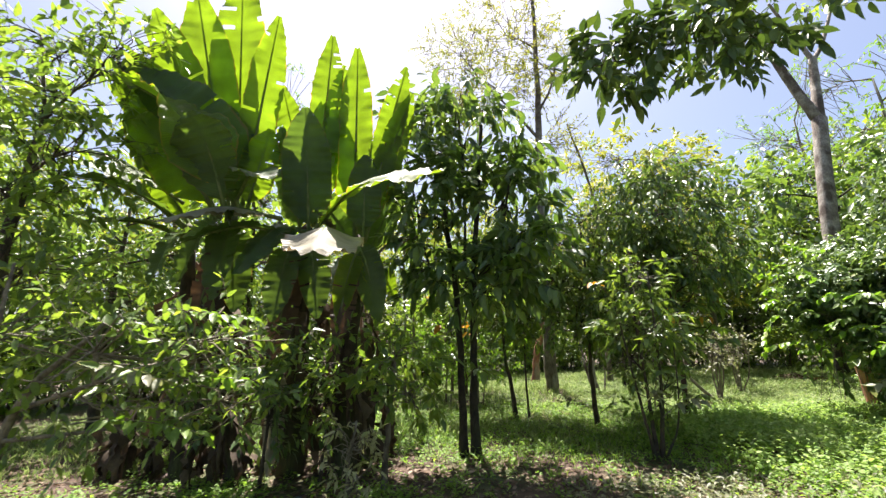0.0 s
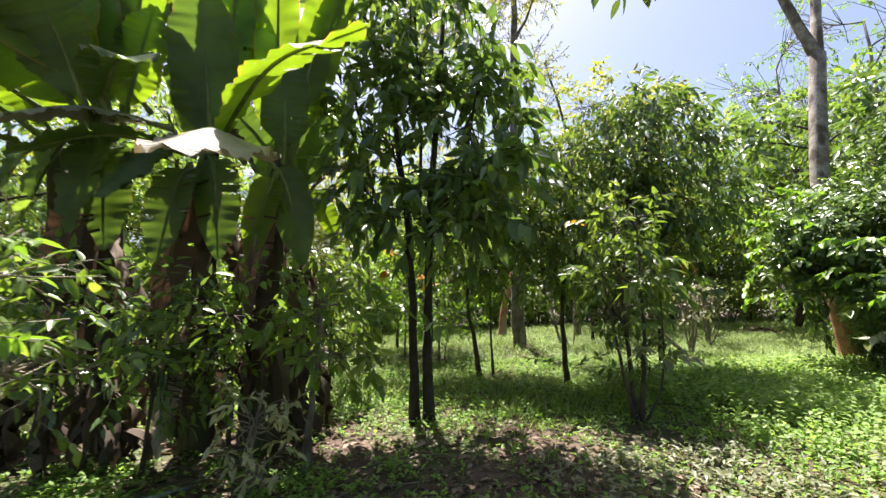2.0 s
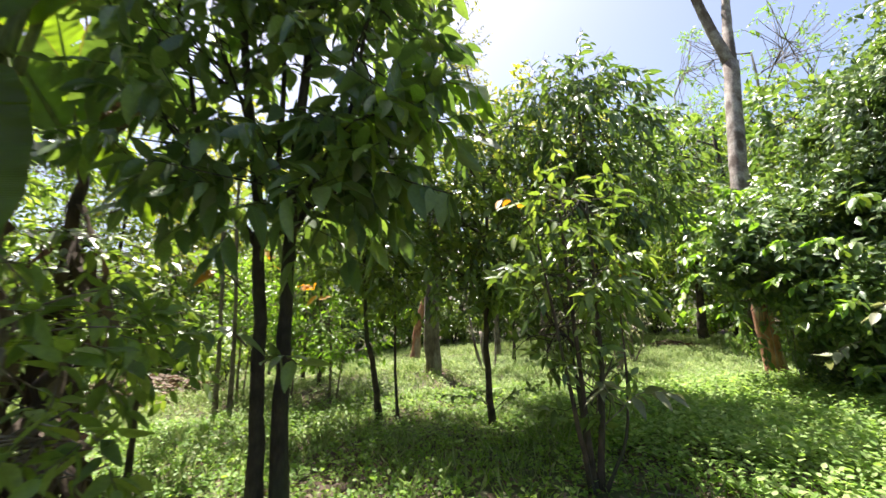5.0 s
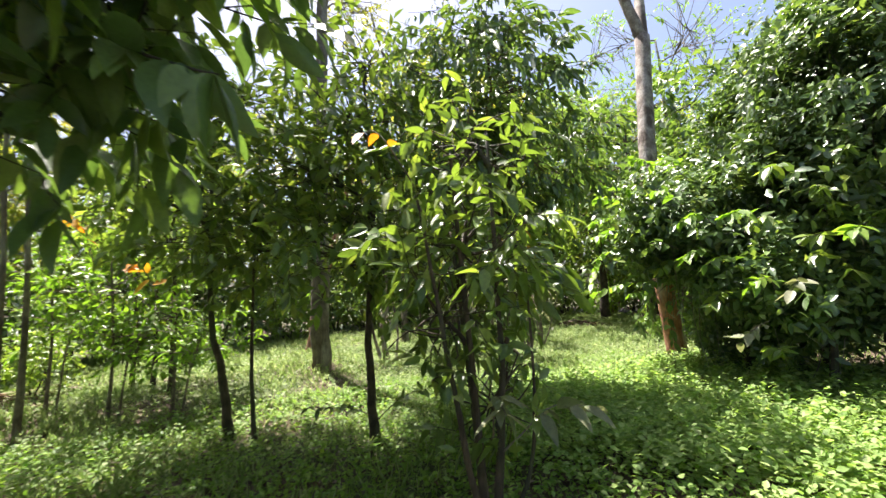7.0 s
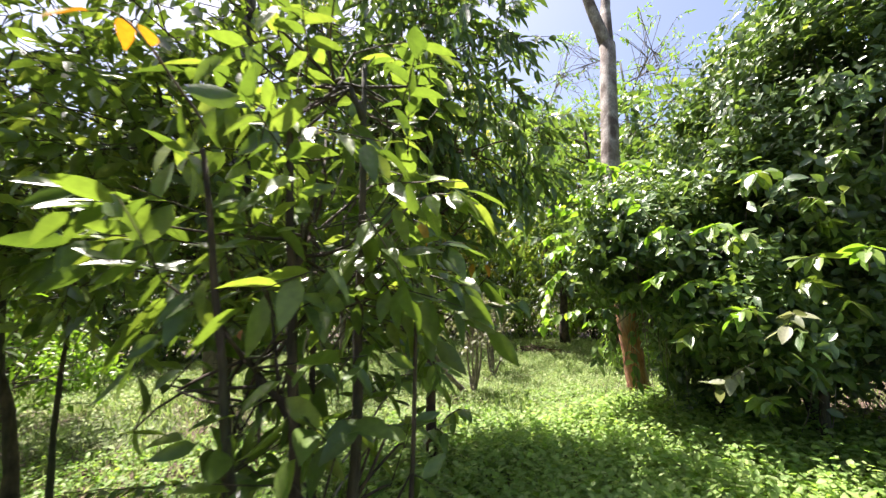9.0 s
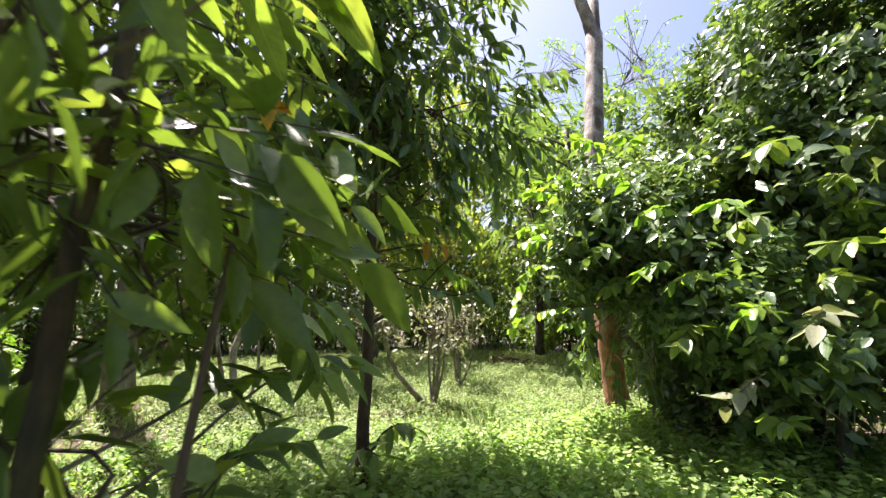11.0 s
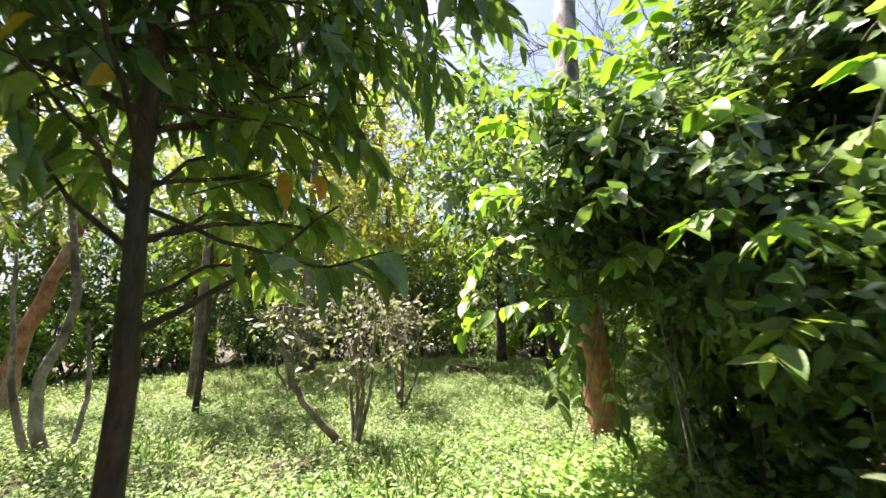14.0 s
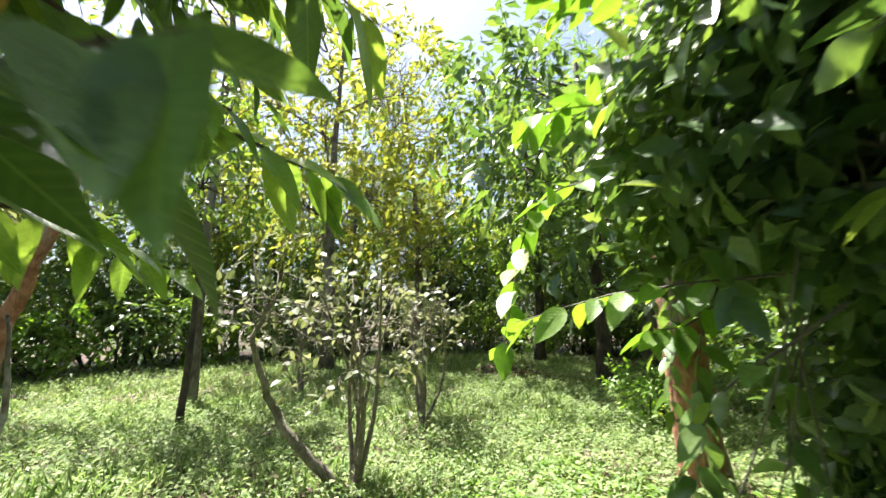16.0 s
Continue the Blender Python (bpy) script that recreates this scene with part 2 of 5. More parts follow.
def banana_material(name, body, edge, thru, share, rough=0.4):
    """Large ribbed blade: veins run from the midrib to the edge; brown worn rim."""
    m, n, l = nodes_of(name)
    uv = n.new("ShaderNodeUVMap")
    sep = n.new("ShaderNodeSeparateXYZ")
    l.new(uv.outputs[0], sep.inputs[0])
    wave = n.new("ShaderNodeTexWave")
    wave.bands_direction = "Y"
    wave.inputs["Scale"].default_value, wave.inputs["Distortion"].default_value = 14, 0.6
    l.new(uv.outputs[0], wave.inputs["Vector"])
    tex, noi = n.new("ShaderNodeTexCoord"), n.new("ShaderNodeTexNoise")
    noi.inputs["Scale"].default_value, noi.inputs["Detail"].default_value = 3.5, 6
    l.new(tex.outputs["Object"], noi.inputs["Vector"])
    tone = ramp(n, [(0.3, tuple(0.72 * v for v in body)), (0.7, tuple(1.2 * v for v in body))])
    l.new(noi.outputs["Fac"], tone.inputs[0])
    veins, vr = n.new("ShaderNodeMix"), ramp(n, [(0.0, (0.78, 0.8, 0.75)), (1.0, (1.08, 1.08, 1.0))])
    veins.data_type, veins.blend_type = "RGBA", "MULTIPLY"
    veins.inputs["Factor"].default_value = 0.8
    l.new(wave.outputs["Fac"], vr.inputs[0])
    l.new(tone.outputs[0], veins.inputs["A"])
    l.new(vr.outputs[0], veins.inputs["B"])
    off = n.new("ShaderNodeMath")
    off.operation = "SUBTRACT"
    off.inputs[1].default_value = 0.5
    l.new(sep.outputs["X"], off.inputs[0])
    ab = n.new("ShaderNodeMath")
    ab.operation = "ABSOLUTE"
    l.new(off.outputs[0], ab.inputs[0])
    wob = n.new("ShaderNodeMath")
    wob.operation = "MULTIPLY_ADD"
    wob.inputs[1].default_value, wob.inputs[2].default_value = 0.16, -0.08
    l.new(noi.outputs["Fac"], wob.inputs[0])
    sm = n.new("ShaderNodeMath")
    l.new(ab.outputs[0], sm.inputs[0])
    l.new(wob.outputs[0], sm.inputs[1])
    rim = ramp(n, [(0.47, (0, 0, 0)), (0.51, (1, 1, 1))])
    l.new(sm.outputs[0], rim.inputs[0])
    worn = n.new("ShaderNodeMix")
    worn.data_type = "RGBA"
    l.new(rim.outputs[0], worn.inputs["Factor"])
    l.new(veins.outputs["Result"], worn.inputs["A"])
    worn.inputs["B"].default_value = (*edge, 1)
    p = n["Principled BSDF"]
    l.new(worn.outputs["Result"], p.inputs["Base Color"])
    p.inputs["Roughness"].default_value = rough
    bump = n.new("ShaderNodeBump")
    bump.inputs["Strength"].default_value, bump.inputs["Distance"].default_value = 0.35, 0.02
    l.new(wave.outputs["Fac"], bump.inputs["Height"])
    l.new(bump.outputs[0], p.inputs["Normal"])
    tr, tint, both = n.new("ShaderNodeBsdfTranslucent"), n.new("ShaderNodeMix"), n.new("ShaderNodeMixShader")
    tint.data_type, tint.blend_type = "RGBA", "MULTIPLY"
    tint.inputs["Factor"].default_value = 1
    l.new(worn.outputs["Result"], tint.inputs["A"])
    tint.inputs["B"].default_value = (*thru, 1)
    l.new(tint.outputs["Result"], tr.inputs["Color"])
    both.inputs[0].default_value = share
    l.new(p.outputs[0], both.inputs[1])
    l.new(tr.outputs[0], both.inputs[2])
    l.new(both.outputs[0], n["Material Output"].inputs["Surface"])
    return m


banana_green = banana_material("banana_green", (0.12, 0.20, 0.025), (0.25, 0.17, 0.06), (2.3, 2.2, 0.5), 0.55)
# darker copy of banana_green: shade on undersides and inner blades is in the colour
banana_shaded = banana_material("banana_shaded", (0.07, 0.12, 0.035), (0.14, 0.10, 0.05), (2.2, 2.2, 0.7), 0.35)
sheath_brown = leaf_material("sheath_brown", [(0.0, (0.055, 0.042, 0.032)), (0.6, (0.10, 0.076, 0.056)), (1.0, (0.2, 0.16, 0.12))], (1.2, 1.0, 0.8), 0.8, 0.1, 0.2)
banana_dry_or_lit = banana_material("banana_dry_or_lit", (0.34, 0.31, 0.24), (0.3, 0.22, 0.13), (1.1, 1.0, 0.8), 0.15, 0.6)
banana_brown = banana_material("banana_brown", (0.095, 0.062, 0.044), (0.1, 0.07, 0.04), (1.3, 1.0, 0.7), 0.2, 0.6)
midrib_mat = bark_material("midrib", (0.10, 0.16, 0.04), (0.18, 0.22, 0.08), 5, None, 0.2)
hose_mat = bark_material("hose_blue", (0.15, 0.21, 0.22), (0.26, 0.32, 0.33), 4)


# ---- makers ----
rng = np.random.default_rng(7)


def mesh_from(name, verts, faces, material, uv=None, smooth=True):
    """verts (n, 3); faces: list of arrays (k, 3) or (k, 4)."""
    me = bpy.data.meshes.new(name)
    sizes = np.concatenate([np.full(len(f), f.shape[1], np.int32) for f in faces])
    idx = np.concatenate([f.ravel() for f in faces]).astype(np.int32)
    me.vertices.add(len(verts))
    me.vertices.foreach_set("co", np.ascontiguousarray(verts, np.float32).ravel())
    me.loops.add(len(idx))
    me.loops.foreach_set("vertex_index", idx)
    me.polygons.add(len(sizes))
    me.polygons.foreach_set("loop_start", np.concatenate([[0], np.cumsum(sizes)[:-1]]).astype(np.int32))
    me.polygons.foreach_set("use_smooth", np.full(len(sizes), smooth))
    if uv is not None:
        me.uv_layers.new(name="UVMap").data.foreach_set("uv", np.ascontiguousarray(uv[idx], np.float32).ravel())
    me.materials.append(material)
    me.update(calc_edges=True)
    return me


def thing(name, place, label, category, group="", kind=""):
    ob = new(name)
    ob.empty_display_size = 0.2
    ob.matrix_world = pose(*place)
    return tagged(ob, label, category, group, kind)


def part(name, me, parent, label="", kind=""):
    """Links a mesh, whose vertices are given in the parent's own space, under a thing or a part."""
    ob = new(name, me)
    ob.parent = parent
    return tagged(ob, label, kind=kind)


def leaf_shape(rows, fold=0.18, droop=0.22, wide=0.42, wave=0.0):
    """One leaf of length 1 and half-width 1: (s, u, w) points and faces."""
    v, tri, quad = [(0, 0, 0)], [], []
    for i in range(1, rows + 1):
        s = i / (rows + 1)
        prof = (math.sin(math.pi * s ** 0.8)) ** 0.75 * (1 - 0.28 * max(0, s - wide))
        for u in (-1, 0, 1):
            v.append((s, u * prof, fold * abs(u) * prof - droop * s * s + wave * math.sin(9 * s + u)))
    v.append((1, 0, -droop * 1.05))
    t = len(v) - 1
    tri += [(0, 2, 1), (0, 3, 2)]
    for i in range(rows - 1):
        a = 1 + 3 * i
        quad += [(a, a + 1, a + 4, a + 3), (a + 1, a + 2, a + 5, a + 4)]
    a = 1 + 3 * (rows - 1)
    tri += [(a, a + 1, t), (a + 1, a + 2, t)]
    return np.array(v, float), [np.array(tri)] + ([np.array(quad)] if quad else [])


SHAPES = {1: leaf_shape(1), 2: leaf_shape(2), 4: leaf_shape(4, 0.16, 0.25, 0.4, 0.015), 7: leaf_shape(7, 0.14, 0.28, 0.38, 0.02)}


def unit(a):
    return a / np.maximum(np.linalg.norm(a, axis=-1, keepdims=True), 1e-9)


def leaves(origin, along, up, length, width, level=2):
    """Points and faces of many leaves: each starts at origin, runs along, its face towards up."""
    sh, faces = SHAPES[level]
    d = unit(along)
    s = unit(np.cross(d, up))
    n = np.cross(s, d)
    L, W = np.asarray(length)[:, None, None], np.asarray(width)[:, None, None]
    v = (origin[:, None, :] + d[:, None, :] * sh[None, :, :1] * L + s[:, None, :] * sh[None, :, 1:2] * W * 0.5
         + n[:, None, :] * sh[None, :, 2:] * L * 0.5)
    k = np.arange(len(origin))[:, None, None] * len(sh)
    return v.reshape(-1, 3), [(f[None] + k).reshape(-1, f.shape[1]) for f in faces]


def tube(points, radii, sides=8, wobble=0.0):
    """A tapered, slightly uneven limb along points, closed at its ends."""
    pts = np.array(points, float)
    t = unit(np.gradient(pts, axis=0))
    ref = np.array([0.31, 0.87, 0.11])
    a = unit(np.cross(t, ref))
    b = np.cross(t, a)
    ang = np.arange(sides) * 2 * np.pi / sides
    ring = a[:, None] * np.cos(ang)[None, :, None] + b[:, None] * np.sin(ang)[None, :, None]
    r = np.array(radii, float)[:, None] * (1 + wobble * rng.normal(size=(len(pts), sides)))
    v = (pts[:, None] + ring * r[..., None]).reshape(-1, 3)
    i, j = np.meshgrid(np.arange(len(pts) - 1), np.arange(sides), indexing="ij")
    q = np.stack([i * sides + j, i * sides + (j + 1) % sides, (i + 1) * sides + (j + 1) % sides, (i + 1) * sides + j], -1).reshape(-1, 4)
    v = np.concatenate([v, pts[:1] - t[:1] * 0.01, pts[-1:] + t[-1:] * radii[-1]])
    k = np.arange(sides)
    c0, c1, last = len(v) - 2, len(v) - 1, (len(pts) - 1) * sides
    caps = np.concatenate([np.stack([k * 0 + c0, (k + 1) % sides, k], -1), np.stack([k * 0 + c1, last + k, last + (k + 1) % sides], -1)])
    return v, [q, caps]


def join(pieces):
    vs, fs, n = [], {}, 0
    for v, faces in pieces:
        vs.append(v)
        for f in faces:
            fs.setdefault(f.shape[1], []).append(f + n)
        n += len(v)
    return np.concatenate(vs), [np.concatenate(f) for f in fs.values()]


def curve(points, n=10, jitter=0.0):
    """A smooth line through a few points, in n steps."""
    p = [Vector(q) for q in points]
    p = [p[0] * 2 - p[1]] + p + [p[-1] * 2 - p[-2]]
    out = []
    for i in range(n + 1):
        g = i / n * (len(points) - 1)
        k = min(int(g), len(points) - 2)
        u = g - k
        a, b, c, d = p[k:k + 4]
        q = 0.5 * (2 * b + (c - a) * u + (2 * a - 5 * b + 4 * c - d) * u * u + (3 * b - a - 3 * c + d) * u ** 3)
        out.append(np.array(q) + (rng.normal(size=3) * jitter if 0 < i < n else 0))
    return np.array(out)


def taper(r0, r1, n, flare=0.0):
    s = np.linspace(0, 1, n)
    return r0 + (r1 - r0) * s + flare * np.exp(-s * 14)


def in_blob(c, r, n, shell=0.5, gap=0.0):
    """n places in an ellipsoid, mostly towards its skin, thinned where a slow noise leaves gaps."""
    out = []
    f = 1.6 / max(min(r), 0.3)
    while len(out) < n:
        d = unit(rng.normal(size=3))
        q = np.array(c) + d * np.array(r) * rng.random() ** (1 / 3 * (1 - shell) + 0.02) * rng.uniform(0.82, 1.12)
        if gap <= 0 or noise.noise(Vector(q) * f) > gap - 0.45:
            out.append(q)
    return np.array(out)


def sprays(nodes, centre, count, size, droop, spread=0.28, level=2, upward=0.0, jitter=1.0, face=1.0):
    """Leafy twig ends: at each node a short twig with leaves to both sides. Returns leaf mesh data and the twig lines."""
    n = len(nodes)
    out = unit(nodes - np.array(centre) + rng.normal(size=(n, 3)) * 0.4)
    axis = unit(out + rng.normal(size=(n, 3)) * 0.5 + np.array([0, 0, upward - droop * 0.35]))
    side = unit(np.cross(axis, rng.normal(size=(n, 3))))
    o, d, u, L, W = [], [], [], [], []
    for k in range(count):
        s = (k + 0.5) / count
        sg = 1 if k % 2 else -1
        o.append(nodes + axis * (spread * s) + np.array([0, 0, -droop * 0.25 * spread * s * s]))
        dd = axis * (0.35 + 0.7 * s) + side * sg * (1.0 - 0.5 * s) + rng.normal(size=(n, 3)) * 0.32 * jitter
        dd = unit(dd) + np.array([0, 0, -droop])
        d.append(dd)
        u.append(np.array([0, 0, face]) + rng.normal(size=(n, 3)) * 0.5 * jitter)
        ll = size[0] * rng.uniform(0.6, 1.15, n)
        L.append(ll)
        W.append(ll * size[1] / size[0] * rng.uniform(0.85, 1.15, n))
    data = leaves(np.concatenate(o), np.concatenate(d), np.concatenate(u), np.concatenate(L), np.concatenate(W), level)
    return data, [(nodes[i], nodes[i] + axis[i] * spread * 0.95) for i in range(n)]


def sticks(lines, r, sides=4):
    return [tube([a, (np.array(a) + b) / 2 + rng.normal(size=3) * r, b], [r, r * 0.8, r * 0.5], sides) for a, b in lines]


def plant(name, base, stems, blobs, leaf, label, category="tree", group="", bark=None, twig_bark=None, mat=None, count=7, droop=0.5,
          level=2, spread=0.28, gap=0.25, shell=0.5, twig_r=0.004, upward=0.0, limbs=True, sides=9, wob=0.03, trunk_name="trunk", face=1.0, bend=0.12, thin=0.72, foot_bark=None):
    """A tree or shrub. stems: (points, radius below, radius above); blobs: (centre, radii, twigs) of foliage. All in world metres."""
    b0 = np.array(base, float)
    top = thing(name, base, label, category, group)
    bark, mat = bark or bark_dark, mat or leaf_green
    lines, trunk_pts = [], []
    for pts, r0, r1 in stems:
        steps = max(6, 4 * len(pts))
        c = curve(pts, steps, r0 * bend) - b0
        part(trunk_name, mesh_from(trunk_name, *tube(c, taper(r0, r1, len(c), r0 * (0.35 if pts[0][2] < 0.1 else 0)), sides, wob), foot_bark or bark), top, "rust-coloured foot of the trunk" if foot_bark else "")
        foot_bark = None
        trunk_pts += list(c[len(c) // 4:])
    trunk_pts = np.array(trunk_pts)
    crown, tw = [], []
    for c, r, n in blobs:
        c = np.array(c, float) - b0
        nodes = in_blob(c, r, max(6, int(n * thin)), shell, gap)
        if limbs:
            # a limb to the heart of the foliage, and boughs from it to clusters of twigs
            low = trunk_pts[np.argmin(np.linalg.norm(trunk_pts - c - np.array([0, 0, -0.6 * r[2]]), axis=1))]
            lr = 0.012 + 0.012 * max(r)
            lm = curve([low, (low * 0.45 + c * 0.55) + np.array([0, 0, 0.08 * r[2]]), c], 6, lr * 0.5)
            part("limb", mesh_from("limb", *tube(lm, taper(lr, lr * 0.45, len(lm)), 6, wob), bark), top)
            hubs = nodes[::max(1, len(nodes) // 14)]
            for h in hubs:
                s = lm[rng.integers(2, len(lm))]
                tw.append(tube(curve([s, (s + h) / 2 + rng.normal(size=3) * 0.06, h], 4), taper(lr * 0.4, twig_r, 5), 5))
            for k in range(0, len(nodes), 2):
                h = hubs[np.argmin(np.linalg.norm(hubs - nodes[k], axis=1))]
                if np.linalg.norm(h - nodes[k]) > 0.02:
                    lines.append((h, nodes[k]))
        data, ends = sprays(nodes, c - np.array([0, 0, 0.3 * r[2]]), count, leaf, droop, spread, level, upward, face=face)
        crown.append(data)
        lines += ends
    if crown:
        part("crown", mesh_from("crown", *join(crown), mat), top)
    if lines and twig_r > 0:
        tw += sticks(lines, twig_r, 3)
    if tw:
        part("branchwork", mesh_from("branchwork", *join(tw), twig_bark or bark), top, kind="stuff")
    return top


def banana_leaf(parent, base, tip, width, bow, material, facing=(0, 0, 1), torn=0.0, fold=0.25, label=""):
    """One great blade with its midrib and stalk, arched between base and tip (given in world metres)."""
    o = np.array(parent.matrix_world.translation)
    a, b = np.array(base, float) - o, np.array(tip, float) - o
    L = np.linalg.norm(b - a)
    mid = (a + b) / 2 + np.array([0, 0, bow * L])
    c = curve([a, mid, b], 64)
    t = unit(np.gradient(c, axis=0))
    s = unit(np.cross(t, np.array(facing, float) + 0.001))
    n = np.cross(s, t)
    across = np.linspace(-1, 1, 9)
    start = 9
    v, uv = [], []
    sag = rng.uniform(0.5, 1.4, 2)
    for i in range(start, len(c)):
        g = (i - start) / (len(c) - 1 - start)
        prof = min(1, g / 0.2) ** 0.7 * (1 - max(0, (g - 0.55) / 0.46) ** 2 * 0.9)
        ripple = 0.035 * width * math.sin(i * 0.55 + sag[0] * 9) + 0.02 * width * math.sin(i * 1.7)
        for u in across:
            w = width * 0.5 * prof * (1 - (torn * 0.25 * rng.random() if abs(u) > 0.9 else 0))
            lift = fold * abs(u) ** 1.3 * w * sag[0 if u < 0 else 1] - 0.35 * fold * w * u ** 4
            v.append(c[i] + s[i] * u * w + n[i] * (lift + ripple * abs(u)))
            uv.append((0.5 + u * 0.5, g * L / width))
    m, k = len(c) - start, len(across)
    i, j = np.meshgrid(np.arange(m - 1), np.arange(k - 1), indexing="ij")
    q = np.stack([i * k + j, i * k + j + 1, (i + 1) * k + j + 1, (i + 1) * k + j], -1).reshape(-1, 4)
    # rips run in from the edges between the veins
    keep = np.ones((m - 1, k - 1), bool)
    for r in range(4, m - 2):
        for edge in (0, 1):
            if rng.random() < 0.015 + 0.16 * torn:
                deep = rng.integers(1, 4)
                keep[r, :deep] &= edge == 1
                keep[r, k - 1 - deep:] &= edge == 0
    q = q[keep.ravel()]
    blade = part("leaf", mesh_from("leaf", np.array(v), [q], material, np.array(uv)), parent, label)
    rib = c - n * 0.012
    part("midrib", mesh_from("midrib", *tube(rib, taper(0.03, 0.005, len(rib)), 6), midrib_mat), blade)
    return blade


def banana_plant(base, height, lean, r, label):
    """A thick, sheathed false stem with hanging dead sheaths; the blades are added to it."""
    top = thing("banana_plant", base, label, "banana plant", "banana clump")
    c = curve([(0, 0, -0.05), (lean[0] * 0.4, lean[1] * 0.4, height * 0.5), (lean[0], lean[1], height)], 14, 0.015)
    part("false_stem", mesh_from("false_stem", *tube(c, taper(r, r * 0.55, len(c), r * 0.3), 12, 0.05), bark_stem), top, "brown sheathed stem")
    for k in range(13):
        # dry sheaths that hang down along the stem
        i = rng.integers(5, 13)
        a = rng.uniform(0, 6.28)
        d = np.array([math.cos(a), math.sin(a), 0])
        p0 = c[i] + d * r * 0.8
        p1 = p0 + d * rng.uniform(0.1, 0.3) + np.array([0, 0, -rng.uniform(0.5, 1.2)])
        p1[2] = max(p1[2], 0.04)
        line = curve([p0, (p0 + p1) / 2 + d * 0.12, p1], 8)
        s = unit(np.cross(unit(np.gradient(line, axis=0)), d))
        w = rng.uniform(0.025, 0.08)
        us = np.array([-1, -0.3, 0.35, 1])
        v = np.array([line[q] + s[q] * u * w * (1 - 0.6 * (q / 8) ** 2) * rng.uniform(0.75, 1.1) + d * 0.05 * rng.normal() * abs(u) for q in range(9) for u in us])
        ii, jj = np.meshgrid(np.arange(8), np.arange(3), indexing="ij")
        f = np.stack([ii * 4 + jj, ii * 4 + jj + 1, ii * 4 + jj + 5, ii * 4 + jj + 4], -1).reshape(-1, 4)
        part("dry_sheath", mesh_from("dry_sheath", v, [f], sheath_brown), top, "hanging dry brown leaf sheath")
    return top


LEAF_MESHES = {}


def leafy_branch(parent, points, r, size, mat, bark, n, hang, label=""):
    """A bough close to the path whose leaves can be picked apart: each is a mesh object of its own on shared data."""
    o = np.array(parent.matrix_world.translation)
    c = curve(points, 12, r * 0.6) - o
    bough = part("bough", mesh_from("bough", *tube(c, taper(r, r * 0.3, len(c)), 6, 0.03), bark), parent, label)
    mat = VEINED.get(mat.name, mat)
    key = (mat.name, size)
    if key not in LEAF_MESHES:
        LEAF_MESHES[key] = []
        for k in range(4):
            v, f = leaves(np.zeros((1, 3)), np.array([[1.0, 0, 0]]), np.array([[0, 0, 1.0]]), [size[0] * (0.8 + 0.12 * k)], [size[1] * (0.85 + 0.1 * k)], 7)
            LEAF_MESHES[key].append(mesh_from("leaf", v, f, mat))
    for k in range(n):
        g = 0.25 + 0.75 * (k + rng.random() * 0.6) / n
        i = min(int(g * 12), 11)
        p = c[i] + (c[i + 1] - c[i]) * (g * 12 - i)
        t = unit(c[i + 1] - c[i])
        side = unit(np.cross(t, (0, 0, 1))) * (1 if k % 2 else -1)
        d = unit(t * rng.uniform(0.2, 0.8) + side * rng.uniform(0.3, 1.0) + np.array([0, 0, -hang * rng.uniform(0.15, 1.5)]) + rng.normal(size=3) * 0.28)
        up = np.array([0, 0, 1.0]) + rng.normal(size=3) * 0.35 + side * 0.3
        s = unit(np.cross(d, up))
        nn = np.cross(s, d)
        ob = part("leaf", LEAF_MESHES[key][rng.integers(0, 4)], bough)
        ob.matrix_local = Matrix(((d[0], -s[0], nn[0], p[0]), (d[1], -s[1], nn[1], p[1]), (d[2], -s[2], nn[2], p[2]), (0, 0, 0, 1)))
    return bough


# ---- ground: one sheet to the horizon, uneven close by ----
def ground_height(x, y):
    return 0.035 * noise.noise(Vector((x * 0.5, y * 0.5, 0))) + 0.012 * noise.noise(Vector((x * 2.3, y * 2.3, 4))) \
        + 0.27 * math.exp(-((x - 2.4) ** 2 + (y - 11.2) ** 2) / 3.4)


xs = np.concatenate([[-400, -120, -45], np.arange(-16, 22.1, 0.35), [50, 120, 400]])
ys = np.concatenate([[-400, -120, -30], np.arange(-4, 24.1, 0.35), [50, 120, 400]])
gx, gy = np.meshgrid(xs, ys, indexing="ij")
gv = np.array([(x, y, ground_height(x, y) if -16 < x < 22 and -4 < y < 24 else -0.03) for x, y in zip(gx.ravel(), gy.ravel())])
gi, gj = np.meshgrid(np.arange(len(xs) - 1), np.arange(len(ys) - 1), indexing="ij")
gq = np.stack([gi * len(ys) + gj, (gi + 1) * len(ys) + gj, (gi + 1) * len(ys) + gj + 1, gi * len(ys) + gj + 1], -1).reshape(-1, 4)
ground = tagged(new("ground", mesh_from("ground", gv, [gq], soil)), "brown garden soil with moss and dead leaves", "ground", kind="structure")


def lush(x, y):
    """How thickly herbs stand: little on the littered soil near the bananas, thick towards the clearing and along the vines."""
    d = 0.16 + 0.75 * min(1, max(0, (y - 5.2 - 0.25 * max(0, -x)) / 1.6)) + 0.7 * min(1, max(0, (x - 2.6) / 1.2))
    if (x < -1 and y > 8.5) or (x < -3.5 and y > 5.5):
        d = max(d, 0.8)
    return min(1.0, d) * (0.45 + 0.9 * (0.5 + 0.5 * noise.noise(Vector((x * 0.8, y * 0.8, 9)))))


def scatter(n, x0, x1, y0, y1, test):
    out = []
    while len(out) < n:
        x, y = rng.uniform(x0, x1), rng.uniform(y0, y1)
        if rng.random() < test(x, y):
            out.append((x, y, ground_height(x, y)))
    return np.array(out)


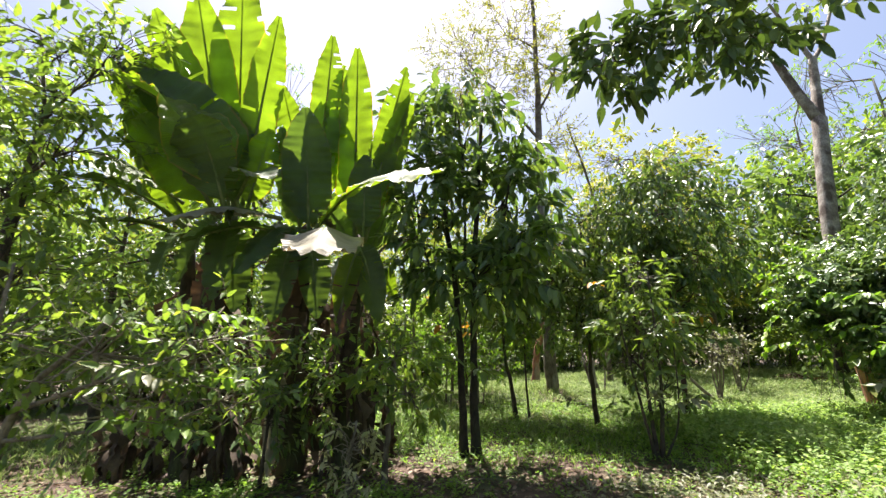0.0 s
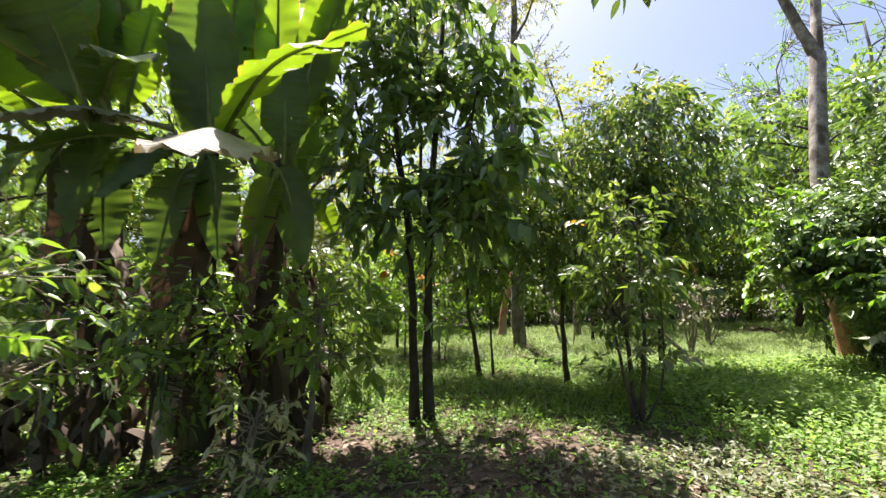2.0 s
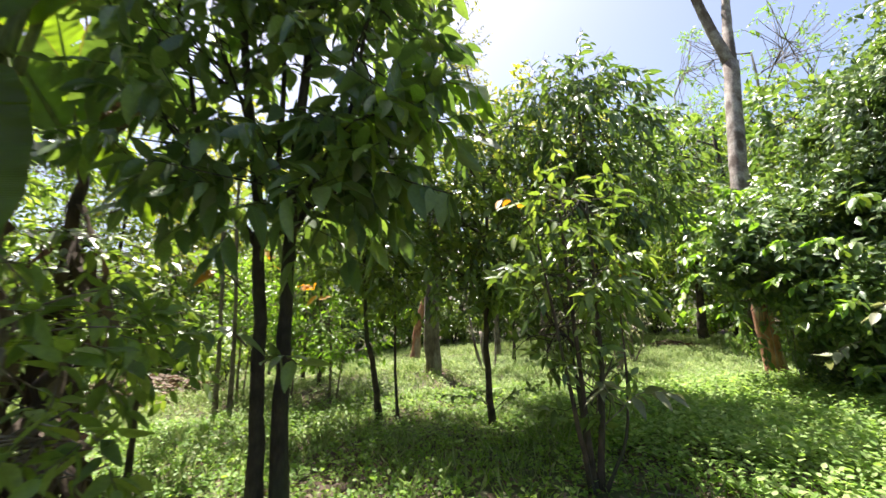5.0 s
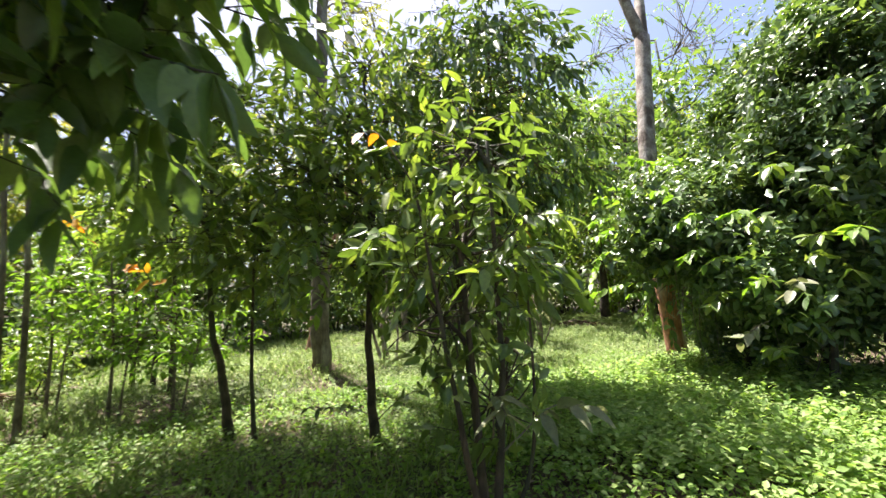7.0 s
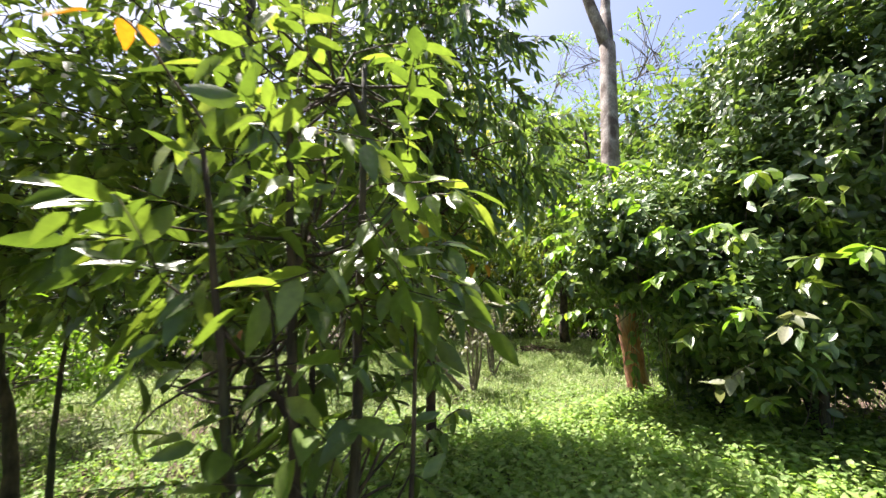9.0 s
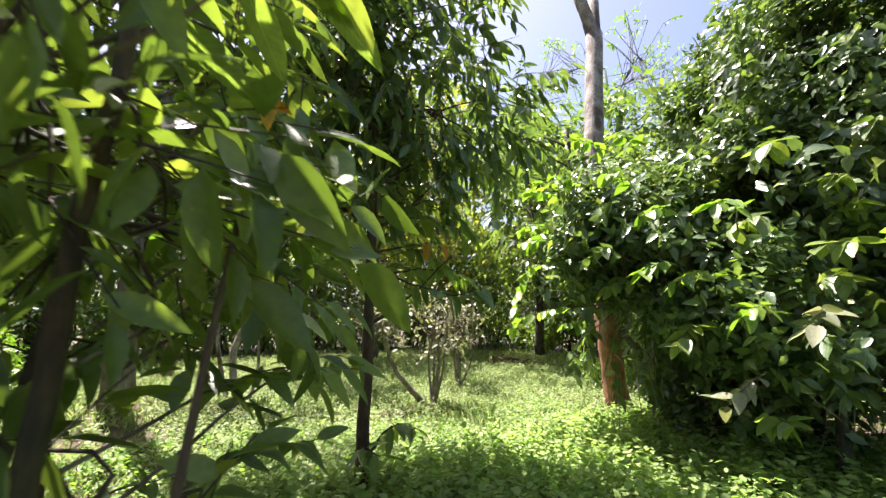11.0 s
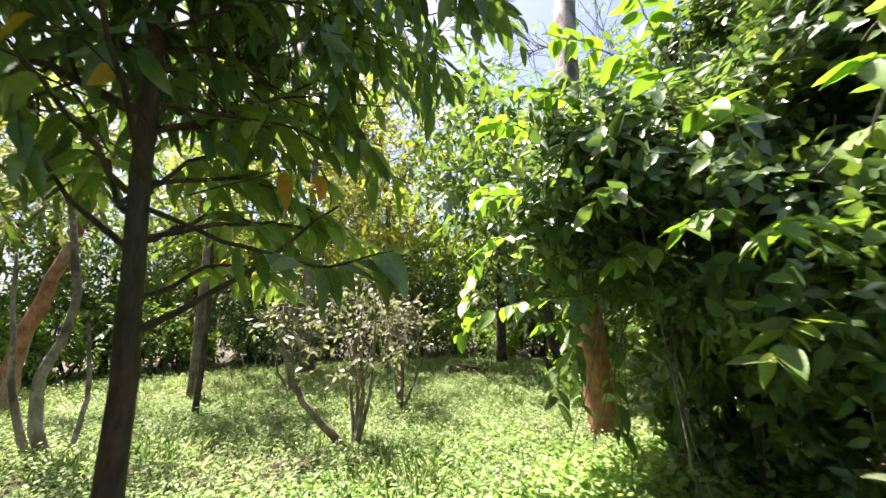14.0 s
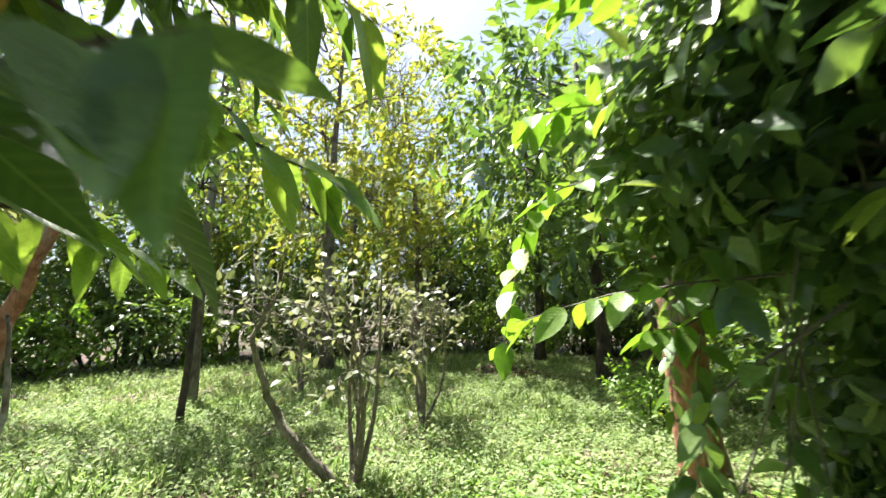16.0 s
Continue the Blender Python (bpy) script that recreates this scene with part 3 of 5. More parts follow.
def herbs(name, roots, per, size, height, mat, label, lean=0.9, level=1, category="herbs"):
    n = len(roots)
    o, d, u, L = [], [], [], []
    hh = height * rng.uniform(0.4, 1.2, n)
    tilt = rng.normal(size=(n, 3)) * 0.12
    for k in range(per):
        a = rng.uniform(0, 6.28, n)
        flat = np.stack([np.cos(a), np.sin(a), np.zeros(n)], -1)
        z = hh * (0.35 + 0.65 * (k + rng.random(n)) / per)
        o.append(roots + np.stack([np.zeros(n), np.zeros(n), z], -1) + tilt * z[:, None] + flat * 0.012)
        d.append(flat * lean + np.array([0, 0, 0.35]) + rng.normal(size=(n, 3)) * 0.2)
        u.append(np.array([0, 0, 1.0]) + rng.normal(size=(n, 3)) * 0.3)
        L.append(size[0] * rng.uniform(0.6, 1.3, n))
    L = np.concatenate(L)
    me = mesh_from(name, *leaves(np.concatenate(o), np.concatenate(d), np.concatenate(u), L, L * size[1] / size[0], level), mat)
    return tagged(new(name, me), label, category, kind="stuff")


def blades(name, roots, size, mat, label):
    n = len(roots)
    d = np.stack([rng.normal(size=n) * 0.55, rng.normal(size=n) * 0.55, np.ones(n)], -1)
    tall = np.array([0.75 + 0.7 * noise.noise(Vector((p[0] * 0.9, p[1] * 0.9, 1))) for p in roots])
    L = size[0] * rng.uniform(0.5, 1.3, n) * tall
    me = mesh_from(name, *leaves(roots, d, rng.normal(size=(n, 3)) + np.array([0, 0, 0.2]), L, np.full(n, size[1]), 1), mat)
    return tagged(new(name, me), label, "grass", kind="stuff")


def near(x, y):
    return lush(x, y)


def meadow(x, y):
    return 1.0 if (y > 7.2 or x < -3.5 and y > 5.2) else 0.05


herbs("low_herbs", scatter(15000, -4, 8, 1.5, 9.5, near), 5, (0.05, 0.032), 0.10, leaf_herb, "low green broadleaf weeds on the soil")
herbs("low_herbs", scatter(7500, 3.4, 8.6, 3.0, 8.0, lambda x, y: 0.9 if x + 0.6 * (y - 5) > 4.4 else 0.25), 7, (0.056, 0.036), 0.27, leaf_herb_sun, "knee-high herbs beside the vines, coloured as sunlit", level=2)
herbs("low_herbs", scatter(20000, -8, 16, 7, 21, meadow), 4, (0.055, 0.03), 0.16, leaf_grass, "sunlit yellow-green weeds in the clearing")
herbs("low_herbs", scatter(15000, 3, 11, 7.6, 14.5, lambda x, y: 1.0), 5, (0.042, 0.024), 0.13, leaf_grass, "fine sunlit weeds between the grass")
blades("grass", scatter(105000, -8, 15, 5.2, 19, lambda x, y: (1 if x < -3.5 else min(1, max(0.05, (y - 5.5) / 2))) * (0.35 + 0.65 * (noise.noise(Vector((x * 1.7, y * 1.7, 3))) > -0.1))), (0.19, 0.010), leaf_grass, "sunlit soft grass of the clearing")
# grass under the trees takes the darker herb green in place of shade
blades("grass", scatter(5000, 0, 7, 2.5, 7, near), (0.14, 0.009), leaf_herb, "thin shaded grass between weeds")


# pale leaves brighten this strip: its sunlight is in the colour
herbs("low_herbs", scatter(1300, 1.2, 5.5, 2.4, 4.7, lambda x, y: 0.4 + 0.6 * (noise.noise(Vector((x * 1.3, y * 1.3, 7))) > 0)), 5, (0.06, 0.026), 0.12, leaf_pale, "pale weeds beside the path, sunlight put in their colour")
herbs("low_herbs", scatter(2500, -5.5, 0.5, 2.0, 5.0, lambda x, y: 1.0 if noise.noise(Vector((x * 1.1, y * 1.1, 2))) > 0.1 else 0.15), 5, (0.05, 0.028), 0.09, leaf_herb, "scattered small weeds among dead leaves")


def litter(n, x0, x1, y0, y1, test, size, mat, label, heap=0.0):
    p = scatter(n, x0, x1, y0, y1, test) + np.array([0, 0, 0.012])
    off = ((p[:, 0] - (x0 + x1) / 2) / (x1 - x0)) ** 2 + ((p[:, 1] - (y0 + y1) / 2) / (y1 - y0)) ** 2
    p[:, 2] += heap * np.exp(-off * 14) * rng.uniform(0.2, 1.0, n)
    a = rng.uniform(0, 6.28, n)
    d = np.stack([np.cos(a), np.sin(a), rng.normal(size=n) * 0.18], -1)
    L = size * rng.uniform(0.5, 1.3, n)
    me = mesh_from("fallen_leaves", *leaves(p, d, np.array([0, 0, 1.0]) + rng.normal(size=(n, 3)) * 0.25, L, L * 0.42, 2), mat)
    return tagged(new("fallen_leaves", me), label, "dead leaves", kind="stuff")


litter(9000, -6, 4.5, 1.5, 7.5, lambda x, y: 1.0 - min(1, lush(x, y)), 0.075, leaf_dead, "small dry leaf bits on bare soil")
litter(2600, -6, 4.5, 1.5, 7.5, lambda x, y: 1.05 - min(1, lush(x, y)), 0.13, leaf_dead, "dry brown fallen leaves on bare soil")
litter(700, 10.6, 12.4, 13.2, 15.2, lambda x, y: 1, 0.2, leaf_dead, "small heap of rusty dead leaves in the grass", 0.3)
litter(1800, -5.0, -1.2, 11.0, 13.8, lambda x, y: 1, 0.2, leaf_dead, "brown brush heap at the edge of the clearing", 0.5)

def fallen_twigs():
    out = []
    for x, y, z in scatter(90, -5, 4, 2, 7, lambda x, y: 1.0 - 0.8 * min(1, lush(x, y))):
        a, q = rng.uniform(0, 6.28), rng.uniform(0.15, 0.6)
        e = np.array([math.cos(a) * q, math.sin(a) * q, 0])
        p = np.array([x, y, z + 0.015])
        out.append(tube([p, p + e * 0.5 + rng.normal(size=3) * 0.02, p + e], [0.008, 0.007, 0.004], 5))
    return tagged(new("fallen_twigs", mesh_from("fallen_twigs", *join(out), twig_pale)), "dry pale twigs fallen on the soil", "dead twigs", kind="stuff")


fallen_twigs()

# ---- banana clump ----
for x, y, h, r in ((-2.3, 5.95, 1.5, 0.12), (-1.5, 5.75, 1.3, 0.1), (-3.1, 5.2, 1.1, 0.1), (-2.35, 5.05, 0.9, 0.1), (-3.9, 5.4, 1.0, 0.09), (-1.0, 5.7, 1.1, 0.07)):
    banana_plant((x, y, 0), h, (rng.normal() * 0.15, rng.normal() * 0.1), r, "old brown banana stem wrapped in dry sheaths")
P1 = banana_plant((-2.75, 5.60, 0), 3.25, (-0.00, -0.43), 0.14, "tall banana plant with huge upright green leaves")
P2 = banana_plant((-1.85, 5.35, 0), 3.01, (0.12, -0.15), 0.14, "banana plant with dark upright leaf and dry sheaths")
P3 = banana_plant((-1.20, 5.30, 0), 2.85, (0.14, -0.04), 0.14, "banana plant with one dried pale leaf hanging")
P4 = banana_plant((-3.50, 5.90, 0), 3.17, (-0.04, -0.34), 0.14, "younger banana plant with long side leaves")
banana_leaf(P1, (-2.97, 5.42, 3.31), (-3.85, 4.74, 6.1), 0.75, 0.03, banana_green, (-0.3, -1, 0.4), 0.15, 0.25, "")
banana_leaf(P1, (-2.95, 5.52, 3.34), (-3.48, 5.03, 6.67), 0.75, 0.00, banana_green, (0.2, -1, 0.3), 0.15, 0.25, "")
banana_leaf(P1, (-2.9, 5.6, 3.45), (-2.89, 5.13, 7.16), 0.85, 0.00, banana_green, (0, -1, 0.4), 0.15, 0.25, "")
banana_leaf(P1, (-2.68, 5.31, 3.35), (-2.15, 4.86, 6.02), 0.50, 0.02, banana_green, (0.6, -1, 0.3), 0.40, 0.25, "")
banana_leaf(P1, (-2.36, 4.76, 3.07), (-3.7, 4.12, 4.65), 0.85, 0.16, banana_green, (-0.5, -0.5, 1), 0.15, 0.30, "")
banana_leaf(P1, (-2.87, 5.15, 3.18), (-3.93, 4.67, 4.48), 0.75, 0.06, banana_green, (-0.4, -1, 0.5), 0.15, 0.25, "")
banana_leaf(P1, (-2.61, 4.86, 3.08), (-1.82, 4.2, 3.29), 0.55, 0.30, banana_shaded, (0.3, -0.6, 1), 0.15, 0.25, "")
banana_leaf(P1, (-2.74, 5.23, 3.24), (-2.92, 5.01, 4.78), 0.75, 0.02, banana_shaded, (0.1, -1, 0.2), 0.15, 0.25, "")
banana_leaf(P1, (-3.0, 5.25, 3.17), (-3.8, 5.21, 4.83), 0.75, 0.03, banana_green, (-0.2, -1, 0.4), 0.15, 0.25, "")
banana_leaf(P4, (-3.51, 5.56, 3.16), (-4.65, 4.64, 3.64), 0.55, 0.12, banana_shaded, (0, -0.3, 1), 0.15, 0.25, "")
banana_leaf(P4, (-3.59, 5.58, 3.05), (-4.36, 4.76, 3.05), 0.45, 0.10, banana_shaded, (0, -0.2, 1), 0.15, 0.25, "")
banana_leaf(P4, (-3.65, 5.65, 3.19), (-5.4, 5.14, 4.18), 0.55, 0.10, banana_shaded, (-0.2, -0.4, 1), 0.15, 0.25, "")
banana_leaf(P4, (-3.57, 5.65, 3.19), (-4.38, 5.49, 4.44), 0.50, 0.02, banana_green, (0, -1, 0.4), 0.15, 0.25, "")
banana_leaf(P2, (-1.67, 5.13, 2.79), (-1.64, 4.67, 4.46), 0.62, 0.00, banana_shaded, (0.2, -1, 0.1), 0.15, 0.25, "")
banana_leaf(P2, (-1.79, 5.22, 2.81), (-2.03, 4.9, 4.33), 0.50, 0.00, banana_shaded, (-0.4, -1, 0.1), 0.15, 0.25, "")
banana_leaf(P2, (-1.71, 5.37, 3.08), (-2.17, 5.15, 5.12), 0.50, 0.02, banana_green, (-0.5, -1, 0.3), 0.15, 0.25, "")
banana_leaf(P2, (-1.67, 5.37, 3.08), (-1.62, 5.29, 4.95), 0.50, 0.02, banana_green, (0.5, -1, 0.3), 0.15, 0.25, "")
banana_leaf(P2, (-1.58, 5.4, 3.41), (-1.32, 5.27, 5.51), 0.35, 0.08, banana_green, (0.5, -1, 0.2), 0.60, 0.25, "")
banana_leaf(P2, (-1.76, 5.01, 2.83), (-2.97, 4.44, 2.65), 0.50, 0.14, banana_shaded, (0, -0.1, 1), 0.15, 0.25, "")
banana_leaf(P2, (-1.86, 5.1, 2.93), (-2.16, 4.6, 2.39), 0.50, 0.25, banana_shaded, (0, -0.3, 1), 0.15, 0.25, "")
banana_leaf(P3, (-1.15, 5.41, 2.9), (-1.12, 5.22, 5.75), 0.50, 0.00, banana_green, (0, -1, 0.4), 0.15, 0.25, "")
banana_leaf(P3, (-1.13, 5.51, 2.92), (-1.39, 5.33, 4.71), 0.42, 0.02, banana_green, (-0.4, -1, 0.3), 0.15, 0.25, "")
banana_leaf(P3, (-1.0, 5.42, 2.86), (-0.32, 5.18, 4.95), 0.40, 0.06, banana_green, (0.7, -1, 0.3), 0.30, 0.25, "")
banana_leaf(P3, (-1.05, 5.32, 2.83), (-0.71, 5.32, 4.31), 0.45, 0.05, banana_green, (0.4, -1, 0.3), 0.40, 0.25, "")
banana_leaf(P3, (-0.98, 5.13, 2.78), (-0.9, 4.89, 3.89), 0.45, 0.00, banana_shaded, (0.4, -1, 0.1), 0.15, 0.25, "")
banana_leaf(P3, (-1.23, 5.14, 2.71), (-1.48, 4.86, 3.1), 0.40, 0.05, banana_brown, (-0.3, -0.5, 1), 0.30, 0.20, "dead brown leaf")
banana_leaf(P1, (-2.64, 5.07, 3.07), (-2.6, 4.67, 2.03), 0.50, 0.25, banana_shaded, (-0.2, -1, 0.6), 0.30, 0.40, "")
banana_leaf(P2, (-1.83, 5.03, 2.76), (-1.91, 4.72, 1.77), 0.45, 0.20, banana_shaded, (0.1, -1, 0.6), 0.30, 0.40, "")
banana_leaf(P3, (-1.0, 5.04, 2.69), (-1.21, 4.93, 1.78), 0.30, 0.15, banana_green, (0.1, -1, 0.5), 0.30, 0.40, "")
banana_leaf(P3, (-0.94, 5.14, 2.71), (-0.79, 5.06, 2.13), 0.30, 0.10, banana_green, (0.3, -1, 0.5), 0.30, 0.40, "")
banana_leaf(P1, (-2.78, 5.07, 3.07), (-3.17, 4.84, 2.18), 0.50, 0.30, banana_shaded, (-0.4, -1, 0.6), 0.30, 0.40, "")
banana_leaf(P4, (-3.39, 5.38, 3.03), (-3.56, 4.93, 2.27), 0.45, 0.30, banana_shaded, (-0.4, -0.8, 0.8), 0.30, 0.40, "")
banana_leaf(P1, (-3.01, 5.34, 3.24), (-4.22, 4.86, 5.52), 0.70, 0.06, banana_green, (-0.3, -1, 0.4), 0.15, 0.25, "")
banana_leaf(P1, (-2.56, 4.76, 3.04), (-2.77, 4.13, 4.12), 0.75, 0.12, banana_shaded, (-0.2, -1, 0.6), 0.10, 0.30, "")
banana_leaf(P1, (-2.5, 5.05, 3.14), (-2.17, 4.91, 4.3), 0.50, 0.04, banana_green, (0.3, -1, 0.3), 0.20, 0.25, "")
banana_leaf(P3, (-1.1, 5.1, 2.75), (-1.2, 4.85, 1.5), 0.34, 0.03, banana_brown, (0, -1, 0.1), 0.3, -0.5, "dead brown leaf hanging down")
banana_leaf(P2, (-1.75, 5.1, 2.9), (-1.95, 4.8, 1.3), 0.36, 0.03, banana_brown, (0, -1, 0.1), 0.3, -0.5, "dead brown leaf hanging down")
banana_leaf(P1, (-2.75, 5.1, 3.1), (-2.95, 4.85, 1.5), 0.4, 0.03, banana_brown, (0, -1, 0.1), 0.3, -0.5, "dead brown leaf hanging down")
banana_leaf(P2, (-1.9, 5.05, 1.4), (-1.95, 4.95, 0.08), 0.24, 0.02, banana_dry_or_lit, (0.3, -1, 0.1), 0.4, -0.7, "twisted dry pale leaf hanging to the ground")
banana_leaf(P3, (-1.1, 5.1, 2.8), (-0.72, 4.95, 1.75), 0.4, 0.2, banana_shaded, (0.2, -1, 0.2), 0.15, -0.3)
banana_leaf(P2, (-1.7, 5.1, 2.95), (-1.42, 4.8, 1.8), 0.42, 0.15, banana_shaded, (0.1, -1, 0.2), 0.15, -0.3)
banana_leaf(P1, (-2.75, 5.1, 3.1), (-2.4, 4.8, 1.9), 0.45, 0.15, banana_shaded, (0.1, -1, 0.2), 0.15, -0.3)
banana_leaf(P2, (-1.7, 5.1, 2.95), (-2.3, 4.5, 2.3), 0.5, 0.25, banana_shaded, (-0.2, -1, 0.6), 0.15, -0.3)
banana_leaf(P1, (-2.27, 5.1, 3.3), (-3.87, 4.4, 4.96), 0.8, 0.12, banana_shaded, (-0.5, -0.9, 0.7), 0.12, 0.3)
banana_leaf(P1, (-2.86, 5.2, 3.4), (-4.46, 4.9, 5.22), 0.6, 0.06, banana_green, (-0.4, -1, 0.4), 0.15, 0.25)
banana_leaf(P4, (-3.48, 5.3, 3.45), (-5.1, 4.6, 4.05), 0.55, 0.14, banana_green, (0, -0.25, 1), 0.2, -0.35)
# this blade takes the pale dry colour to stand for its sunlit top
banana_leaf(P2, (-1.99, 5.0, 3.1), (-3.15, 4.3, 2.88), 0.5, 0.12, banana_dry_or_lit, (0, -0.1, 1), 0.2, -0.5, "drooping leaf, its sunlit top put in as pale colour")
banana_leaf(P2, (-1.65, 5.3, 3.2), (-1.5, 5.25, 6.0), 0.46, 0.03, banana_green, (0.3, -1, 0.3), 0.35, 0.25)
banana_leaf(P3, (-0.98, 5.3, 2.9), (-0.4, 5.2, 5.4), 0.4, 0.05, banana_green, (0.5, -1, 0.3), 0.3, 0.25)
P5 = banana_plant((-1.25, 6.55, 0), 2.75, (-0.05, 0.15), 0.075, "slender reddish banana plant with fanned stalks")
banana_leaf(P5, (-1.3, 6.7, 2.75), (-0.98, 6.6, 4.6), 0.45, 0.0, banana_shaded, (0.2, -1, 0.1), 0.1)
banana_leaf(P5, (-1.3, 6.7, 2.75), (-1.75, 6.9, 4.4), 0.55, 0.03, banana_green, (-0.3, -1, 0.2), 0.15)
banana_leaf(P5, (-1.3, 6.7, 2.75), (-2.1, 6.3, 4.0), 0.55, 0.1, banana_shaded, (-0.2, -1, 0.5), 0.1)
banana_leaf(P5, (-1.3, 6.7, 2.7), (-0.3, 5.6, 2.95), 0.4, 0.12, banana_brown, (0, -0.8, 0.8), 0.2, -0.4, "dead brown leaf drooping sideways")
banana_leaf(P5, (-1.3, 6.7, 2.75), (-0.75, 6.7, 2.25), 0.34, 0.35, banana_green, (0.2, -1, 0.3), 0.1)
banana_leaf(P5, (-1.3, 6.7, 2.75), (-0.5, 6.3, 4.0), 0.5, 0.1, banana_shaded, (0.3, -1, 0.5), 0.15)
banana_leaf(P5, (-1.3, 6.7, 2.75), (-1.85, 6.2, 2.2), 0.45, 0.3, banana_shaded, (-0.2, -1, 0.5), 0.15, -0.4)
banana_leaf(P2, (-1.7, 5.1, 2.85), (0.1, 3.1, 2.86), 0.62, 0.12, banana_green, (0.2, -0.9, 0.75), 0.12, -0.3)
banana_leaf(P3, (-1.35, 5.1, 2.8), (-0.97, 3.2, 2.25), 0.8, 0.1, banana_dry_or_lit, (0, 0, 1), 0.12, -0.75, "dried pale grey leaf folded over like a tent")

for x, y, z, n in ((-1.95, 4.75, 1.3, 60), (-2.75, 4.75, 1.5, 60)):
    plant("shrub", (x, y, 0), [([(x, y, -0.03), (x + 0.05, y, z * 0.5), (x, y, z)], 0.02, 0.008)], [((x, y, z), (0.45, 0.35, 0.45), n), ((x + 0.1, y, z * 0.6), (0.4, 0.3, 0.35), n // 2)], (0.15, 0.06),
          "dark leafy shrub in front of banana stems", "shrub", "shrubs before the bananas", mat=leaf_deep, count=6, droop=0.5, level=2, spread=0.24)

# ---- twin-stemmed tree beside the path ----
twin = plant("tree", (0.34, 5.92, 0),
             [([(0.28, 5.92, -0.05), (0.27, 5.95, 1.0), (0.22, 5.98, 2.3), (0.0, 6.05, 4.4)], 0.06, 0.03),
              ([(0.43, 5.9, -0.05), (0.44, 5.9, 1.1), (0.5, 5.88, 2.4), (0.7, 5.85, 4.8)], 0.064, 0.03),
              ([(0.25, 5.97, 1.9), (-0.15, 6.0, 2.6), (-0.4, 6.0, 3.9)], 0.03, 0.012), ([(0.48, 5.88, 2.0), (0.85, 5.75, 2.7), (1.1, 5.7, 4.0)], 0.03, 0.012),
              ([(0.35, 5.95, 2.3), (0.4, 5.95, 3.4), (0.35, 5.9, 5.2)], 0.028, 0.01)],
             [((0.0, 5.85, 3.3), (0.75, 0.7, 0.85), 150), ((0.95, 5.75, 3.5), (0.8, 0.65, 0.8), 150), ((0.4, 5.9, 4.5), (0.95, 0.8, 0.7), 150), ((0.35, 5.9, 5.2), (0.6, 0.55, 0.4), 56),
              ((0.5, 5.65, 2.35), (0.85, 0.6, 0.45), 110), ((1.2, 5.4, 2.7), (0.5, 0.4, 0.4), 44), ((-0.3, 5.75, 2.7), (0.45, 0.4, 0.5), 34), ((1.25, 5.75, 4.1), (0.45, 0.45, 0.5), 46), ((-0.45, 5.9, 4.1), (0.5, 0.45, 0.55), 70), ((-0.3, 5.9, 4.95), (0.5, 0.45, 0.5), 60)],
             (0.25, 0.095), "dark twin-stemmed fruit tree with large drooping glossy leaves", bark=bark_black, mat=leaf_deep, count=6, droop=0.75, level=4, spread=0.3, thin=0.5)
# lighter leaf_fresh on these boughs stands in for sun through the leaves
leafy_branch(twin, [(0.55, 5.7, 2.2), (0.85, 5.2, 2.55), (1.25, 4.85, 2.6)], 0.012, (0.24, 0.085), leaf_fresh, bark_dark, 22, 0.9, "bough with backlit leaves, the glow put in as yellow-green")
leafy_branch(twin, [(0.7, 5.7, 2.5), (1.2, 5.3, 2.95), (1.8, 5.1, 2.9)], 0.012, (0.26, 0.09), leaf_fresh, bark_dark, 26, 0.85, "bough with backlit leaves, the glow put in as yellow-green")
leafy_branch(twin, [(0.6, 5.7, 2.4), (1.05, 5.25, 2.7), (1.5, 5.1, 2.6)], 0.012, (0.26, 0.095), leaf_fresh, bark_dark, 18, 0.95, "bough with backlit leaves, the glow put in as yellow-green")
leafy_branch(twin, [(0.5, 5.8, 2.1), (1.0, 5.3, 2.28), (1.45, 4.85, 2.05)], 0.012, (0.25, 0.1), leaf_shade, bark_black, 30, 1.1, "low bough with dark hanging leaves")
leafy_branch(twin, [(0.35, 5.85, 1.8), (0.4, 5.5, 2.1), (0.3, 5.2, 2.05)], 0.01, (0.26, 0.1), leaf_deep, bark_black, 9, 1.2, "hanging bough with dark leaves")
leafy_branch(twin, [(0.6, 5.8, 2.5), (1.0, 5.6, 2.7), (1.35, 5.75, 2.55)], 0.012, (0.25, 0.1), leaf_deep, bark_dark, 18, 1.1, "bough with dark leaves")
leafy_branch(twin, [(0.35, 5.9, 1.0), (0.45, 5.6, 1.15), (0.6, 5.35, 1.1)], 0.008, (0.22, 0.09), leaf_deep, bark_dark, 7, 0.5, "low shoot from the stem")
leafy_branch(twin, [(0.2, 5.9, 1.2), (0.1, 5.6, 1.35), (-0.05, 5.4, 1.25)], 0.008, (0.22, 0.09), leaf_deep, bark_dark, 7, 0.5, "low shoot from the stem")

leafy_branch(twin, [(0.2, 5.9, 2.0), (-0.2, 5.8, 2.3), (-0.65, 5.75, 2.1)], 0.014, (0.22, 0.08), leaf_deep, bark_black, 8, 0.7, "arched dark bough with few leaves")
leafy_branch(twin, [(0.2, 5.9, 1.55), (0.05, 5.8, 1.72), (-0.1, 5.75, 1.7)], 0.006, (0.26, 0.1), leaf_orange, bark_black, 1, 0.2, "twig with one ageing orange leaf")
leafy_branch(twin, [(0.4, 5.85, 2.0), (0.75, 5.35, 2.35), (1.05, 4.9, 2.35)], 0.012, (0.24, 0.085), leaf_green, bark_black, 20, 1.0, "bough with long drooping leaves")

